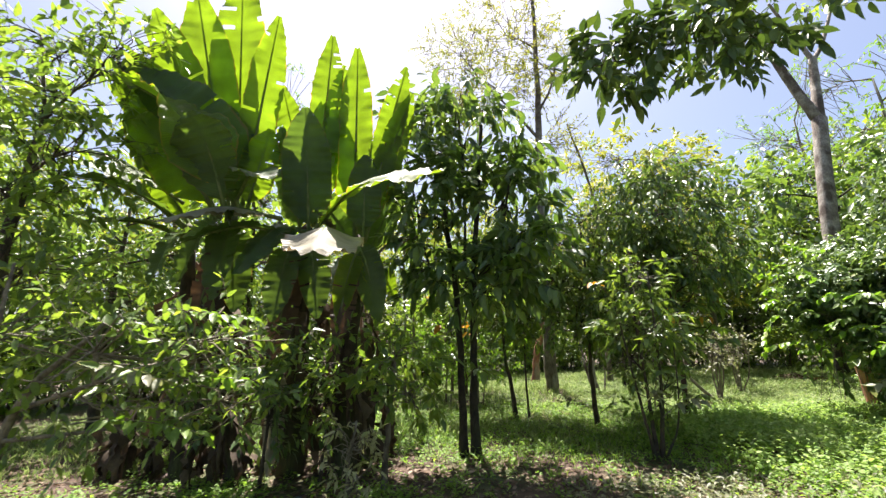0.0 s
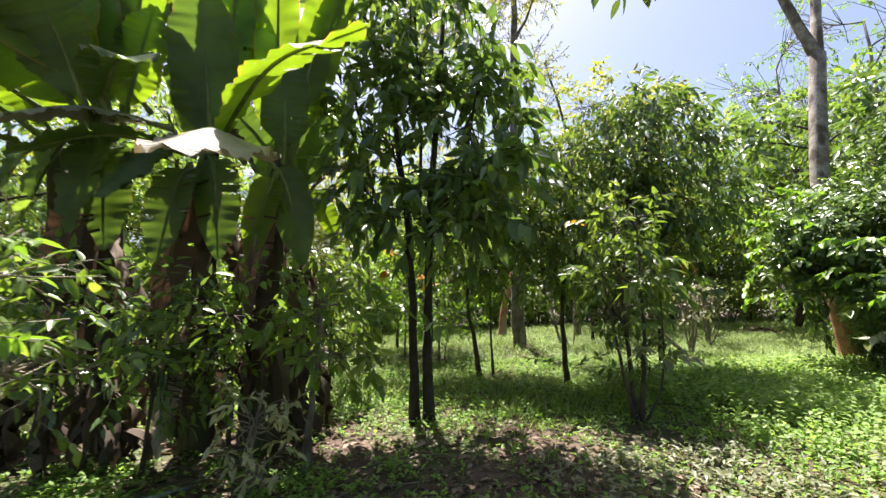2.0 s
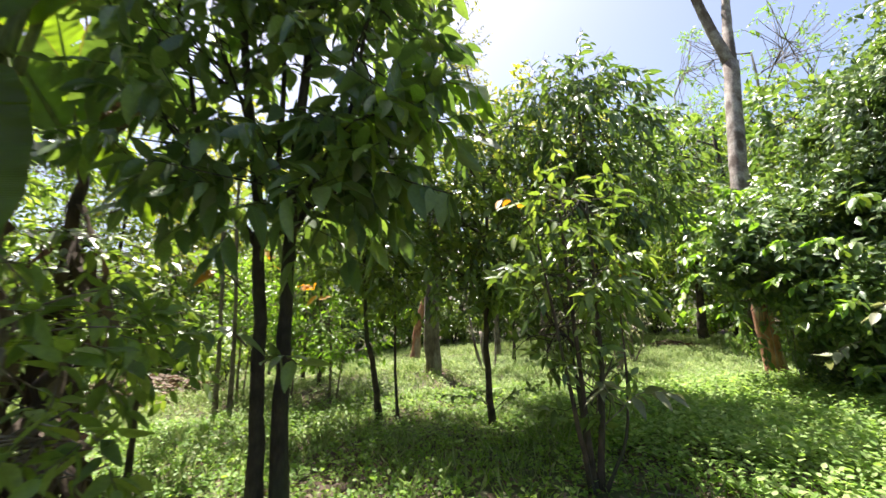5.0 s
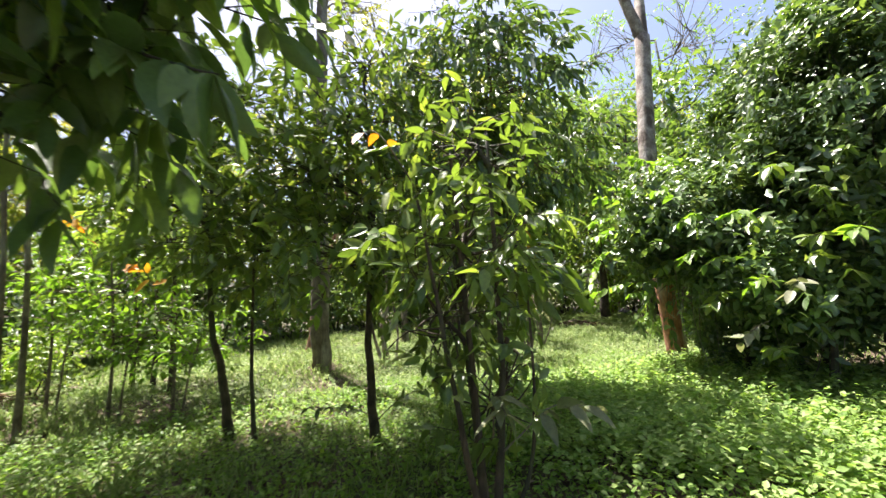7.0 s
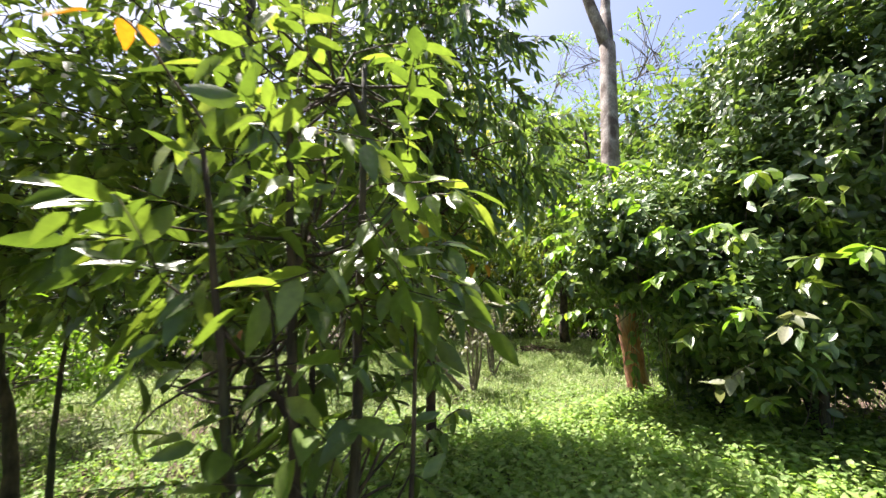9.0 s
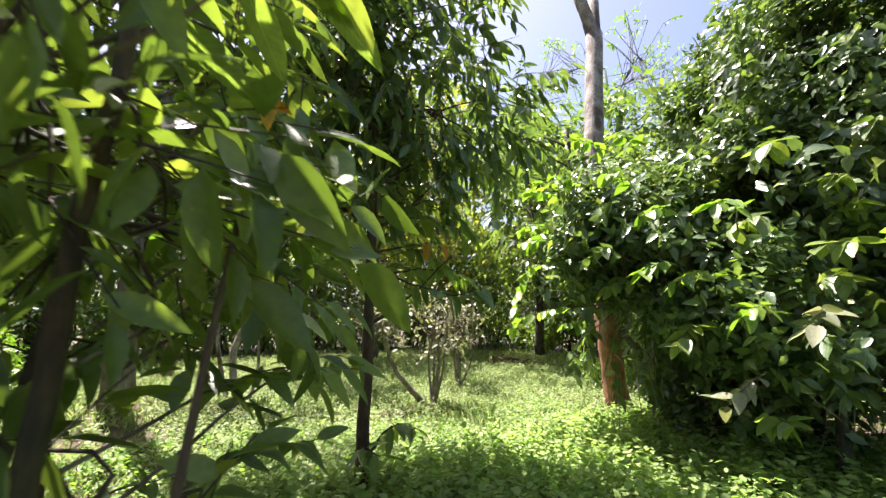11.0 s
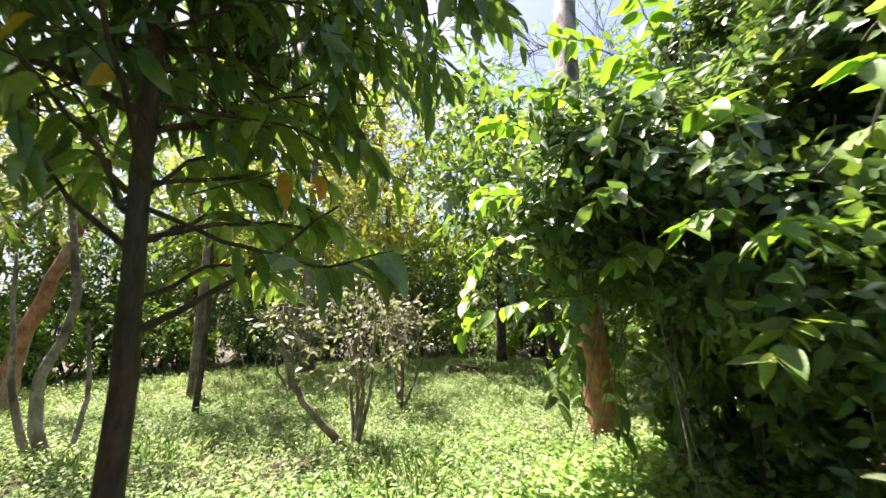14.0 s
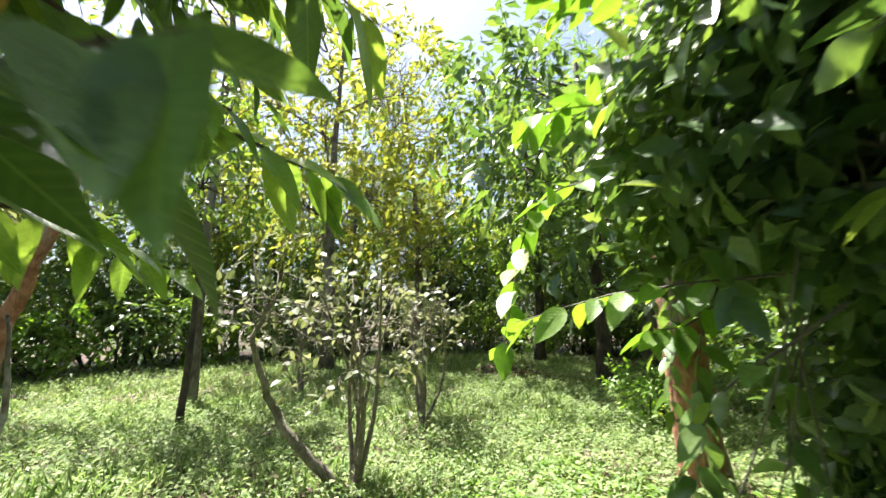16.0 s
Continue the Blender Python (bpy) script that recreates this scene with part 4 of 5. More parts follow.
# ---- slim trees in the row ----
row_tree = plant("tree", (2.45, 7.2, 0), [([(2.45, 7.2, -0.05), (2.42, 7.2, 1.0), (2.5, 7.15, 2.2), (2.45, 7.2, 3.8)], 0.045, 0.012)],
      [((2.4, 7.1, 2.4), (0.7, 0.65, 0.6), 150), ((2.1, 7.0, 1.8), (0.55, 0.5, 0.4), 80), ((2.75, 7.3, 1.9), (0.5, 0.5, 0.45), 80), ((2.3, 7.2, 3.2), (0.8, 0.65, 0.5), 130), ((1.8, 7.1, 2.6), (0.55, 0.5, 0.45), 80), ((2.5, 7.2, 3.75), (0.4, 0.4, 0.3), 34)],
      (0.16, 0.065), "slim young tree with fresh glossy green leaves", group="trees of the row", mat=leaf_mid, count=7, droop=0.35, level=2, spread=0.32)
leafy_branch(row_tree, [(2.45, 7.2, 0.25), (2.15, 7.0, 0.42), (1.75, 6.9, 0.5)], 0.006, (0.1, 0.045), leaf_mid, bark_dark, 22, 0.1, "low horizontal twig with small leaves")
leafy_branch(row_tree, [(2.45, 7.2, 0.2), (2.7, 7.05, 0.42), (3.0, 6.95, 0.5)], 0.006, (0.1, 0.045), leaf_mid, bark_dark, 18, 0.1, "low horizontal twig with small leaves")
row_back = plant("tree", (1.3, 8.1, 0), [([(1.3, 8.1, -0.05), (1.22, 8.1, 0.7), (1.12, 8.05, 1.5), (1.15, 8.1, 3.2)], 0.05, 0.015),
                             ([(1.52, 7.95, -0.05), (1.5, 7.95, 0.8), (1.55, 8.0, 2.4)], 0.025, 0.01)],
      [((1.1, 8.0, 2.3), (0.85, 0.7, 0.6), 170), ((1.6, 8.0, 2.0), (0.6, 0.6, 0.5), 100), ((0.9, 8.1, 3.2), (0.85, 0.7, 0.55), 110), ((1.5, 8.1, 3.7), (0.7, 0.6, 0.45), 60), ((0.4, 8.2, 2.6), (0.55, 0.5, 0.45), 36)],
      (0.16, 0.07), "slim dark-stemmed tree with bushy green crown", group="trees of the row", mat=leaf_mid, count=7, droop=0.4, level=2, spread=0.3)
row_back.location += Vector((0.07, 0.3, 0))
row_tree.location += Vector((0.16, 0.3, 0))
shrub = plant("shrub", (2.62, 5.7, 0),
      [([(2.62, 5.7, -0.03), (2.6, 5.72, 0.8), (2.55, 5.75, 2.2)], 0.032, 0.01), ([(2.68, 5.72, -0.03), (2.78, 5.7, 0.9), (2.85, 5.8, 2.4)], 0.03, 0.01),
       ([(2.58, 5.66, -0.03), (2.45, 5.62, 0.7), (2.3, 5.7, 1.9)], 0.024, 0.008), ([(2.66, 5.76, -0.03), (2.7, 5.95, 0.8), (2.75, 6.2, 1.8)], 0.022, 0.008),
       ([(2.7, 5.68, -0.03), (2.9, 5.6, 0.5), (3.05, 5.75, 1.5)], 0.016, 0.006)],
      [((2.66, 5.85, 1.7), (0.52, 0.5, 0.5), 120), ((2.75, 5.9, 2.35), (0.5, 0.45, 0.4), 50), ((2.85, 6.1, 1.5), (0.5, 0.4, 0.5), 90), ((2.45, 5.85, 1.25), (0.35, 0.35, 0.4), 36), ((2.75, 5.75, 0.75), (0.4, 0.35, 0.35), 34)],
      (0.15, 0.058), "many-stemmed shrub with pointed glossy leaves beside the path", "shrub", mat=leaf_mid, count=6, droop=0.45, level=4, spread=0.28, twig_r=0.003, thin=0.5)
for pts, mt, k in (([(2.75, 5.9, 1.3), (3.05, 6.2, 1.55), (3.35, 6.42, 1.5)], leaf_fresh, 16), ([(2.75, 6.0, 1.1), (3.1, 6.3, 1.3), (3.55, 6.45, 1.28)], leaf_green, 16),
                   ([(2.75, 6.0, 0.9), (3.2, 6.35, 1.05), (3.65, 6.5, 1.02)], leaf_green, 14), ([(2.7, 5.95, 1.7), (2.95, 6.3, 1.95), (3.1, 6.55, 2.0)], leaf_fresh, 16),
                   ([(2.7, 5.6, 0.5), (2.9, 5.4, 0.75), (3.1, 5.3, 0.72)], leaf_pale, 9), ([(2.6, 5.55, 0.6), (2.55, 5.4, 0.85), (2.5, 5.25, 0.8)], leaf_pale, 9),
                   ([(2.75, 5.7, 1.6), (3.0, 5.55, 1.8), (3.12, 5.42, 1.75)], leaf_green, 9)):
    leafy_branch(shrub, pts, 0.006, (0.17, 0.062), mt, bark_grey, k, 0.45, "arching twig with pointed leaves")

for pts in ([(2.8, 6.1, 1.6), (3.15, 6.5, 2.0), (3.45, 6.75, 2.1)], [(2.8, 6.1, 1.9), (3.05, 6.5, 2.4), (3.3, 6.8, 2.5)], [(2.8, 6.1, 1.2), (3.15, 6.5, 1.6), (3.45, 6.75, 1.65)],
            [(2.8, 6.0, 0.7), (3.15, 6.35, 0.8), (3.5, 6.6, 0.75)], [(2.75, 6.05, 2.0), (2.9, 6.45, 2.6), (3.1, 6.8, 2.8)],
            [(2.85, 6.1, 1.5), (3.35, 6.55, 1.9), (3.75, 6.85, 1.95)], [(2.85, 6.1, 1.1), (3.4, 6.6, 1.45), (3.8, 6.9, 1.5)], [(2.85, 6.05, 0.8), (3.35, 6.5, 1.05), (3.72, 6.78, 1.05)], [(2.85, 6.1, 1.8), (3.25, 6.6, 2.3), (3.6, 6.95, 2.4)]):
    leafy_branch(shrub, pts, 0.006, (0.16, 0.06), leaf_mid, bark_grey, 16, 0.5, "arching twig with pointed leaves")
leafy_branch(shrub, [(2.3, 5.75, 2.0), (2.1, 5.7, 2.25), (1.95, 5.7, 2.25)], 0.005, (0.15, 0.055), leaf_orange, bark_grey, 3, 0.6, "twig with ageing orange leaves")
leafy_branch(shrub, [(2.85, 5.9, 1.5), (3.05, 5.8, 1.75), (3.1, 5.75, 1.72)], 0.005, (0.13, 0.05), leaf_orange, bark_grey, 2, 0.6, "twig with ageing orange leaves")
shrub.location += Vector((0.09, -0.05, 0))
for x, y, z in ((-0.95, 7.1, 1.7), (-1.3, 6.6, 1.8)):
    plant("sapling", (x, y, 0), [([(x, y, -0.03), (x + 0.03, y, z * 0.5), (x, y, z)], 0.03, 0.01)], [((x, y, z), (0.5, 0.45, 0.45), 70), ((x + 0.15, y, z * 0.62), (0.4, 0.4, 0.35), 40)], (0.16, 0.065),
          "leafy sapling in the shade behind the row", "sapling", "saplings of the row", mat=leaf_mid, count=6, droop=0.6, level=2, spread=0.26)

# ---- tree with drooping leaves that the path passes ----
droop_tree = plant("tree", (4.38, 7.8, 0),
      [([(4.36, 7.6, -0.05), (4.37, 7.6, 0.9), (4.35, 7.57, 1.75), (4.37, 7.56, 3.0), (4.42, 7.6, 4.4)], 0.05, 0.016)],
      [((4.3, 7.6, 3.9), (1.15, 1.0, 0.7), 330), ((5.0, 7.6, 3.1), (0.95, 0.8, 0.55), 240), ((3.65, 7.7, 3.1), (0.85, 0.75, 0.6), 210), ((4.45, 8.2, 2.95), (0.95, 0.65, 0.45), 130),
       ((3.8, 7.9, 2.2), (0.65, 0.55, 0.4), 80), ((4.72, 7.75, 2.4), (0.5, 0.45, 0.36), 66), ((4.35, 7.6, 4.6), (0.7, 0.7, 0.35), 110)],
      (0.175, 0.056), "straight young tree with tiers of long drooping leaves", group="trees of the row", bark=bark_red, mat=leaf_deep, count=8, droop=0.9, level=4, spread=0.36, thin=0.7)
# low boughs use lighter green than the crown: light through leaves, put in colour
for pts, k, mt in (([(4.33, 7.55, 1.5), (4.7, 7.62, 1.62), (5.2, 7.75, 1.66), (5.45, 7.8, 1.6)], 26, leaf_green), ([(4.33, 7.55, 1.85), (4.8, 7.6, 2.2), (5.35, 7.6, 2.35)], 22, leaf_green),
                   ([(4.3, 7.5, 1.6), (4.6, 7.8, 1.95), (4.9, 8.1, 1.95)], 16, leaf_green), ([(4.3, 7.5, 2.2), (4.75, 7.35, 2.5), (5.25, 7.3, 2.45)], 22, leaf_green),
                   ([(4.35, 7.6, 1.3), (4.75, 7.95, 1.5), (5.1, 8.2, 1.4)], 18, leaf_green), ([(4.32, 7.5, 1.65), (4.05, 7.4, 1.95), (3.75, 7.3, 2.0)], 16, leaf_green),
                   ([(4.32, 7.55, 1.6), (4.2, 7.9, 1.9), (4.0, 8.3, 1.9)], 16, leaf_green), ([(4.36, 7.6, 1.72), (4.75, 7.66, 1.82), (5.15, 7.62, 1.66)], 30, leaf_green), ([(4.36, 7.6, 1.5), (4.7, 7.8, 1.7), (5.05, 7.95, 1.6)], 24, leaf_mid), ([(4.38, 7.6, 0.25), (4.52, 7.45, 0.5), (4.66, 7.36, 0.48)], 13, leaf_green), ([(4.36, 7.6, 0.2), (4.3, 7.45, 0.38), (4.36, 7.3, 0.36)], 9, leaf_green)):
    leafy_branch(droop_tree, pts, 0.011, (0.175, 0.058), mt, bark_red, k, 0.75, "spreading bough with drooping leaves")
leafy_branch(droop_tree, [(4.36, 7.55, 1.62), (4.79, 7.25, 1.42), (5.08, 7.1, 1.47)], 0.009, (0.2, 0.07), leaf_deep, bark_red, 16, 0.9, "bough reaching to the path")
for k in range(9):
    # bare ascending side branches
    z0, a = 1.2 + 0.24 * k, 2.2 * k
    p0 = np.array((4.38, 7.58, z0))
    p1 = p0 + np.array((math.cos(a) * 0.7, math.sin(a) * 0.55, 0.55))
    o = np.array((4.38, 7.8, 0))
    part("limb", mesh_from("limb", *tube(curve([p0, (p0 + p1) / 2 + np.array((0, 0, -0.05)), p1], 6, 0.008) - o, taper(0.014, 0.005, 7), 6), bark_red), droop_tree)
leafy_branch(droop_tree, [(4.36, 7.55, 2.0), (4.9, 7.55, 2.05), (5.5, 7.6, 1.95)], 0.009, (0.24, 0.08), leaf_green, bark_red, 11, 0.7, "bough with long leaves")
for pts in ([(4.35, 7.5, 1.9), (4.2, 7.3, 2.0), (4.02, 7.15, 1.98)], [(4.5, 7.6, 1.7), (4.85, 7.5, 1.85), (5.0, 7.45, 1.8)]):
    leafy_branch(droop_tree, pts, 0.004, (0.16, 0.06), leaf_orange, bark_red, 2, 0.8, "twig with ageing orange leaves")

droop_tree.location += Vector((-0.1, 0.1, 0))

# ---- tall pale tree behind the row, and its slim neighbours ----
pale_tree = plant("tree", (2.62, 10.6, 0.2), [([(2.62, 10.6, 0.15), (2.66, 10.7, 2.0), (2.8, 10.9, 5.5), (3.05, 11.3, 9.0), (3.2, 11.5, 13.0)], 0.165, 0.055),
                                             ([(2.95, 11.1, 7.2), (2.2, 11.1, 8.2), (1.3, 11.1, 9.2)], 0.05, 0.015), ([(3.0, 11.2, 8.2), (3.5, 11.3, 9.2), (3.8, 11.4, 10.6)], 0.045, 0.015)],
      [((1.8, 11.2, 9.0), (1.5, 1.0, 0.9), 200), ((3.5, 11.4, 7.4), (0.6, 0.6, 0.8), 70), ((2.2, 11.3, 11.0), (1.8, 1.3, 1.0), 220), ((3.4, 11.5, 10.0), (1.1, 1.0, 0.8), 130), ((0.7, 11.2, 10.3), (1.2, 0.9, 0.7), 130), ((0.5, 11.2, 8.2), (1.1, 0.9, 0.6), 110)],
      (0.12, 0.045), "tall thin tree with pale bark and sparse feathery leaves", bark=bark_grey, mat=leaf_yellow, count=12, droop=0.2, level=1, spread=0.5, twig_r=0.008)
plant("tree", (3.05, 15.0, 0), [([(3.05, 15.0, -0.05), (3.25, 14.85, 1.3), (3.65, 14.6, 2.8), (4.1, 14.4, 4.6)], 0.13, 0.06)],
      [((4.2, 14.4, 4.9), (1.1, 0.9, 0.7), 120), ((3.5, 14.6, 4.2), (0.8, 0.7, 0.5), 70)],
      (0.17, 0.07), "leaning tree with a rusty brown trunk", bark=bark_rust, mat=leaf_green, count=7, droop=0.45, level=1, spread=0.32)
plant("tree", (5.42, 14.3, 0), [([(5.42, 14.3, -0.05), (5.45, 14.3, 2.5), (5.52, 14.3, 5.0), (5.55, 14.35, 6.6), (4.9, 14.5, 9.6)], 0.08, 0.035)],
      [((5.7, 14.3, 5.4), (0.6, 0.6, 0.9), 60), ((5.6, 14.4, 6.9), (0.4, 0.4, 0.5), 30), ((5.0, 14.4, 9.0), (0.4, 0.4, 0.4), 12)],
      (0.16, 0.06), "leaning broken tree with a few leafy shoots", bark=bark_grey, mat=leaf_yellow, count=7, droop=0.4, level=1, spread=0.35)
plant("tree", (3.9, 11.05, 0), [([(3.95, 11.02, -0.05), (3.78, 11.0, 0.7), (3.95, 11.05, 1.4), (3.82, 11.15, 2.4), (3.9, 11.2, 3.2)], 0.055, 0.018), ([(3.82, 11.07, -0.05), (3.62, 11.07, 0.8), (3.5, 11.15, 1.9)], 0.04, 0.012), ([(3.98, 11.1, -0.05), (4.12, 11.1, 0.6), (4.05, 11.15, 1.3)], 0.03, 0.012)],
      [((3.7, 11.2, 2.6), (0.7, 0.6, 0.5), 60), ((4.0, 11.2, 3.2), (0.5, 0.5, 0.4), 36)],
      (0.14, 0.055), "old crooked tree with pale lichen-mottled stems", bark=bark_pale, mat=leaf_pale, count=6, droop=0.4, level=1, spread=0.3)

# ---- forked tree rising behind the vines ----
fork = plant("tree", (8.4, 8.55, 0),
      [([(8.45, 8.55, -0.05), (8.26, 8.53, 1.3), (8.32, 8.65, 2.4)], 0.155, 0.15), ([(8.31, 8.64, 2.3), (8.45, 8.72, 3.3), (8.66, 8.82, 4.5), (9.12, 9.03, 6.5)], 0.165, 0.15), ([(9.12, 9.03, 6.4), (8.75, 9.15, 7.6), (8.4, 9.2, 8.6), (7.9, 9.3, 10.0)], 0.12, 0.06),
       ([(9.12, 9.03, 6.4), (9.4, 9.2, 7.5), (9.55, 9.25, 8.3)], 0.12, 0.085), ([(9.55, 9.25, 8.25), (9.3, 9.35, 9.1), (9.0, 9.5, 10.2)], 0.06, 0.035), ([(9.55, 9.25, 8.25), (9.95, 9.3, 8.8), (10.4, 9.3, 9.8)], 0.06, 0.035)],
      [((7.8, 9.4, 10.6), (1.6, 1.3, 0.8), 70), ((9.8, 9.4, 10.8), (1.8, 1.4, 0.8), 80)],
      (0.2, 0.08), "tall forked tree with blotched pale bark, rusty at its foot", bark=bark_pale, foot_bark=bark_rust, mat=leaf_green, count=8, droop=0.4, level=1, spread=0.4, sides=16, wob=0.015, bend=0.04)

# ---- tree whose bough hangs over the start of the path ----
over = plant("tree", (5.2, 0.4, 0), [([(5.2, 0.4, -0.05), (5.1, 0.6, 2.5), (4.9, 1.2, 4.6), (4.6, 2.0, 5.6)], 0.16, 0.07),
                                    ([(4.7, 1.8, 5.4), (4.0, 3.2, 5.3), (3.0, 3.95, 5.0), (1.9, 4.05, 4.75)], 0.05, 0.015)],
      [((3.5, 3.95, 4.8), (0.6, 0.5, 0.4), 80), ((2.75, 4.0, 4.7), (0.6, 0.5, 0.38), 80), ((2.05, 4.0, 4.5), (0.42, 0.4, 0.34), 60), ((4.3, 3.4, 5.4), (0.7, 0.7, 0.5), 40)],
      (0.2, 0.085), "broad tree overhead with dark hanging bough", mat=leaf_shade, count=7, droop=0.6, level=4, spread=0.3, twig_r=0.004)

# ---- vine mound over shrubs and trees ----
def vine_mound():
    top = thing("vine_mound", (7.4, 6.6, 0), "dense dark green vines smothering shrubs and trees", "vines")
    b0 = np.array((7.4, 6.6, 0))
    lobes = [((7.1, 7.25, 2.05), (0.95, 0.85, 0.72), 1700), ((7.75, 6.35, 1.75), (1.05, 0.85, 1.55), 1900), ((8.5, 5.6, 3.0), (1.7, 1.3, 2.3), 3000), ((9.7, 5.2, 4.6), (2.0, 1.6, 2.6), 3600), ((9.0, 6.6, 3.6), (1.2, 1.0, 1.5), 1700), ((9.6, 4.9, 3.4), (1.5, 1.2, 2.2), 1500),
             ((7.75, 7.8, 2.45), (0.95, 0.85, 0.8), 1300), ((8.5, 4.9, 1.1), (1.2, 0.9, 1.1), 700), ((8.9, 7.0, 3.4), (1.3, 1.1, 1.1), 700), ((11.5, 5.6, 4.6), (2.2, 1.8, 2.8), 1800),
             ((8.1, 7.15, 0.8), (0.8, 0.65, 0.9), 800), ((6.95, 6.35, 1.35), (0.55, 0.7, 0.5), 600)]
    allv = []
    for c, r, n in lobes:
        c = np.array(c) - b0
        nodes = in_blob(c, r, n, 0.92, 0.16)
        nodes = nodes[nodes[:, 2] > 0.05]
        out = unit((nodes - c) / np.array(r))
        k = len(nodes)
        o, d, u, L = [], [], [], []
        lump = np.array([noise.noise(Vector(p) * 2.1) for p in nodes])[:, None]
        tip = nodes + out * (rng.uniform(-0.22, 0.1, (k, 1)) + 0.3 * lump)
        grow = unit(out + rng.normal(size=(k, 3)) * 0.5 + np.array([0, 0, 0.2]))
        size = rng.uniform(0.07, 0.15, k)
        turn = rng.uniform(0, 6.28, k)
        e1 = unit(np.cross(grow, rng.normal(size=(k, 3))))
        e2 = np.cross(grow, e1)
        for q in range(6):
            a = turn + q * 2.4
            rad = e1 * np.cos(a)[:, None] + e2 * np.sin(a)[:, None]
            o.append(tip - grow * (0.03 * q) + rng.normal(size=(k, 3)) * 0.015)
            d.append(rad + grow * rng.uniform(0.0, 0.7, (k, 1)) + np.array([0, 0, -0.35]) + rng.normal(size=(k, 3)) * 0.2)
            u.append(grow + np.array([0, 0, 0.5]) + rng.normal(size=(k, 3)) * 0.3)
            L.append(size * rng.uniform(0.75, 1.2, k))
        L = np.concatenate(L)
        allv.append(leaves(np.concatenate(o), np.concatenate(d), np.concatenate(u), L, L * 0.5, 2))
    part("foliage", mesh_from("foliage", *join(allv), leaf_vine), top)
    # old dry stems and runners hanging under the leaves
    runners = []
    for k in range(150):
        c, r, _ = lobes[rng.integers(0, 6)]
        p = np.array(c) - b0 + unit(rng.normal(size=3)) * np.array(r) * rng.uniform(0.3, 0.85)
        p[2] = max(p[2], 0.8)
        q = p + np.array([rng.normal() * 0.3, rng.normal() * 0.3, -rng.uniform(0.6, 2.2)])
        q[2] = max(q[2], 0.0)
        runners.append(tube(curve([p, (p + q) / 2 + rng.normal(size=3) * 0.12, q], 8), taper(0.007, 0.003, 9), 4))
    part("runner_tangle", mesh_from("runner_tangle", *join(runners), bark_grey), top, kind="stuff")
    for x, y, r in ((7.5, 6.9, 0.05), (7.9, 6.2, 0.07), (7.3, 5.9, 0.045), (8.6, 5.6, 0.09), (9.8, 5.2, 0.1), (8.2, 7.3, 0.05)):
        c = curve([(x, y, -0.05), (x + 0.1, y, 1.2), (x + 0.2, y - 0.1, 2.6)], 8, 0.02) - b0
        part("stem", mesh_from("stem", *tube(c, taper(r, r * 0.6, 9), 8, 0.04), bark_dark), top)
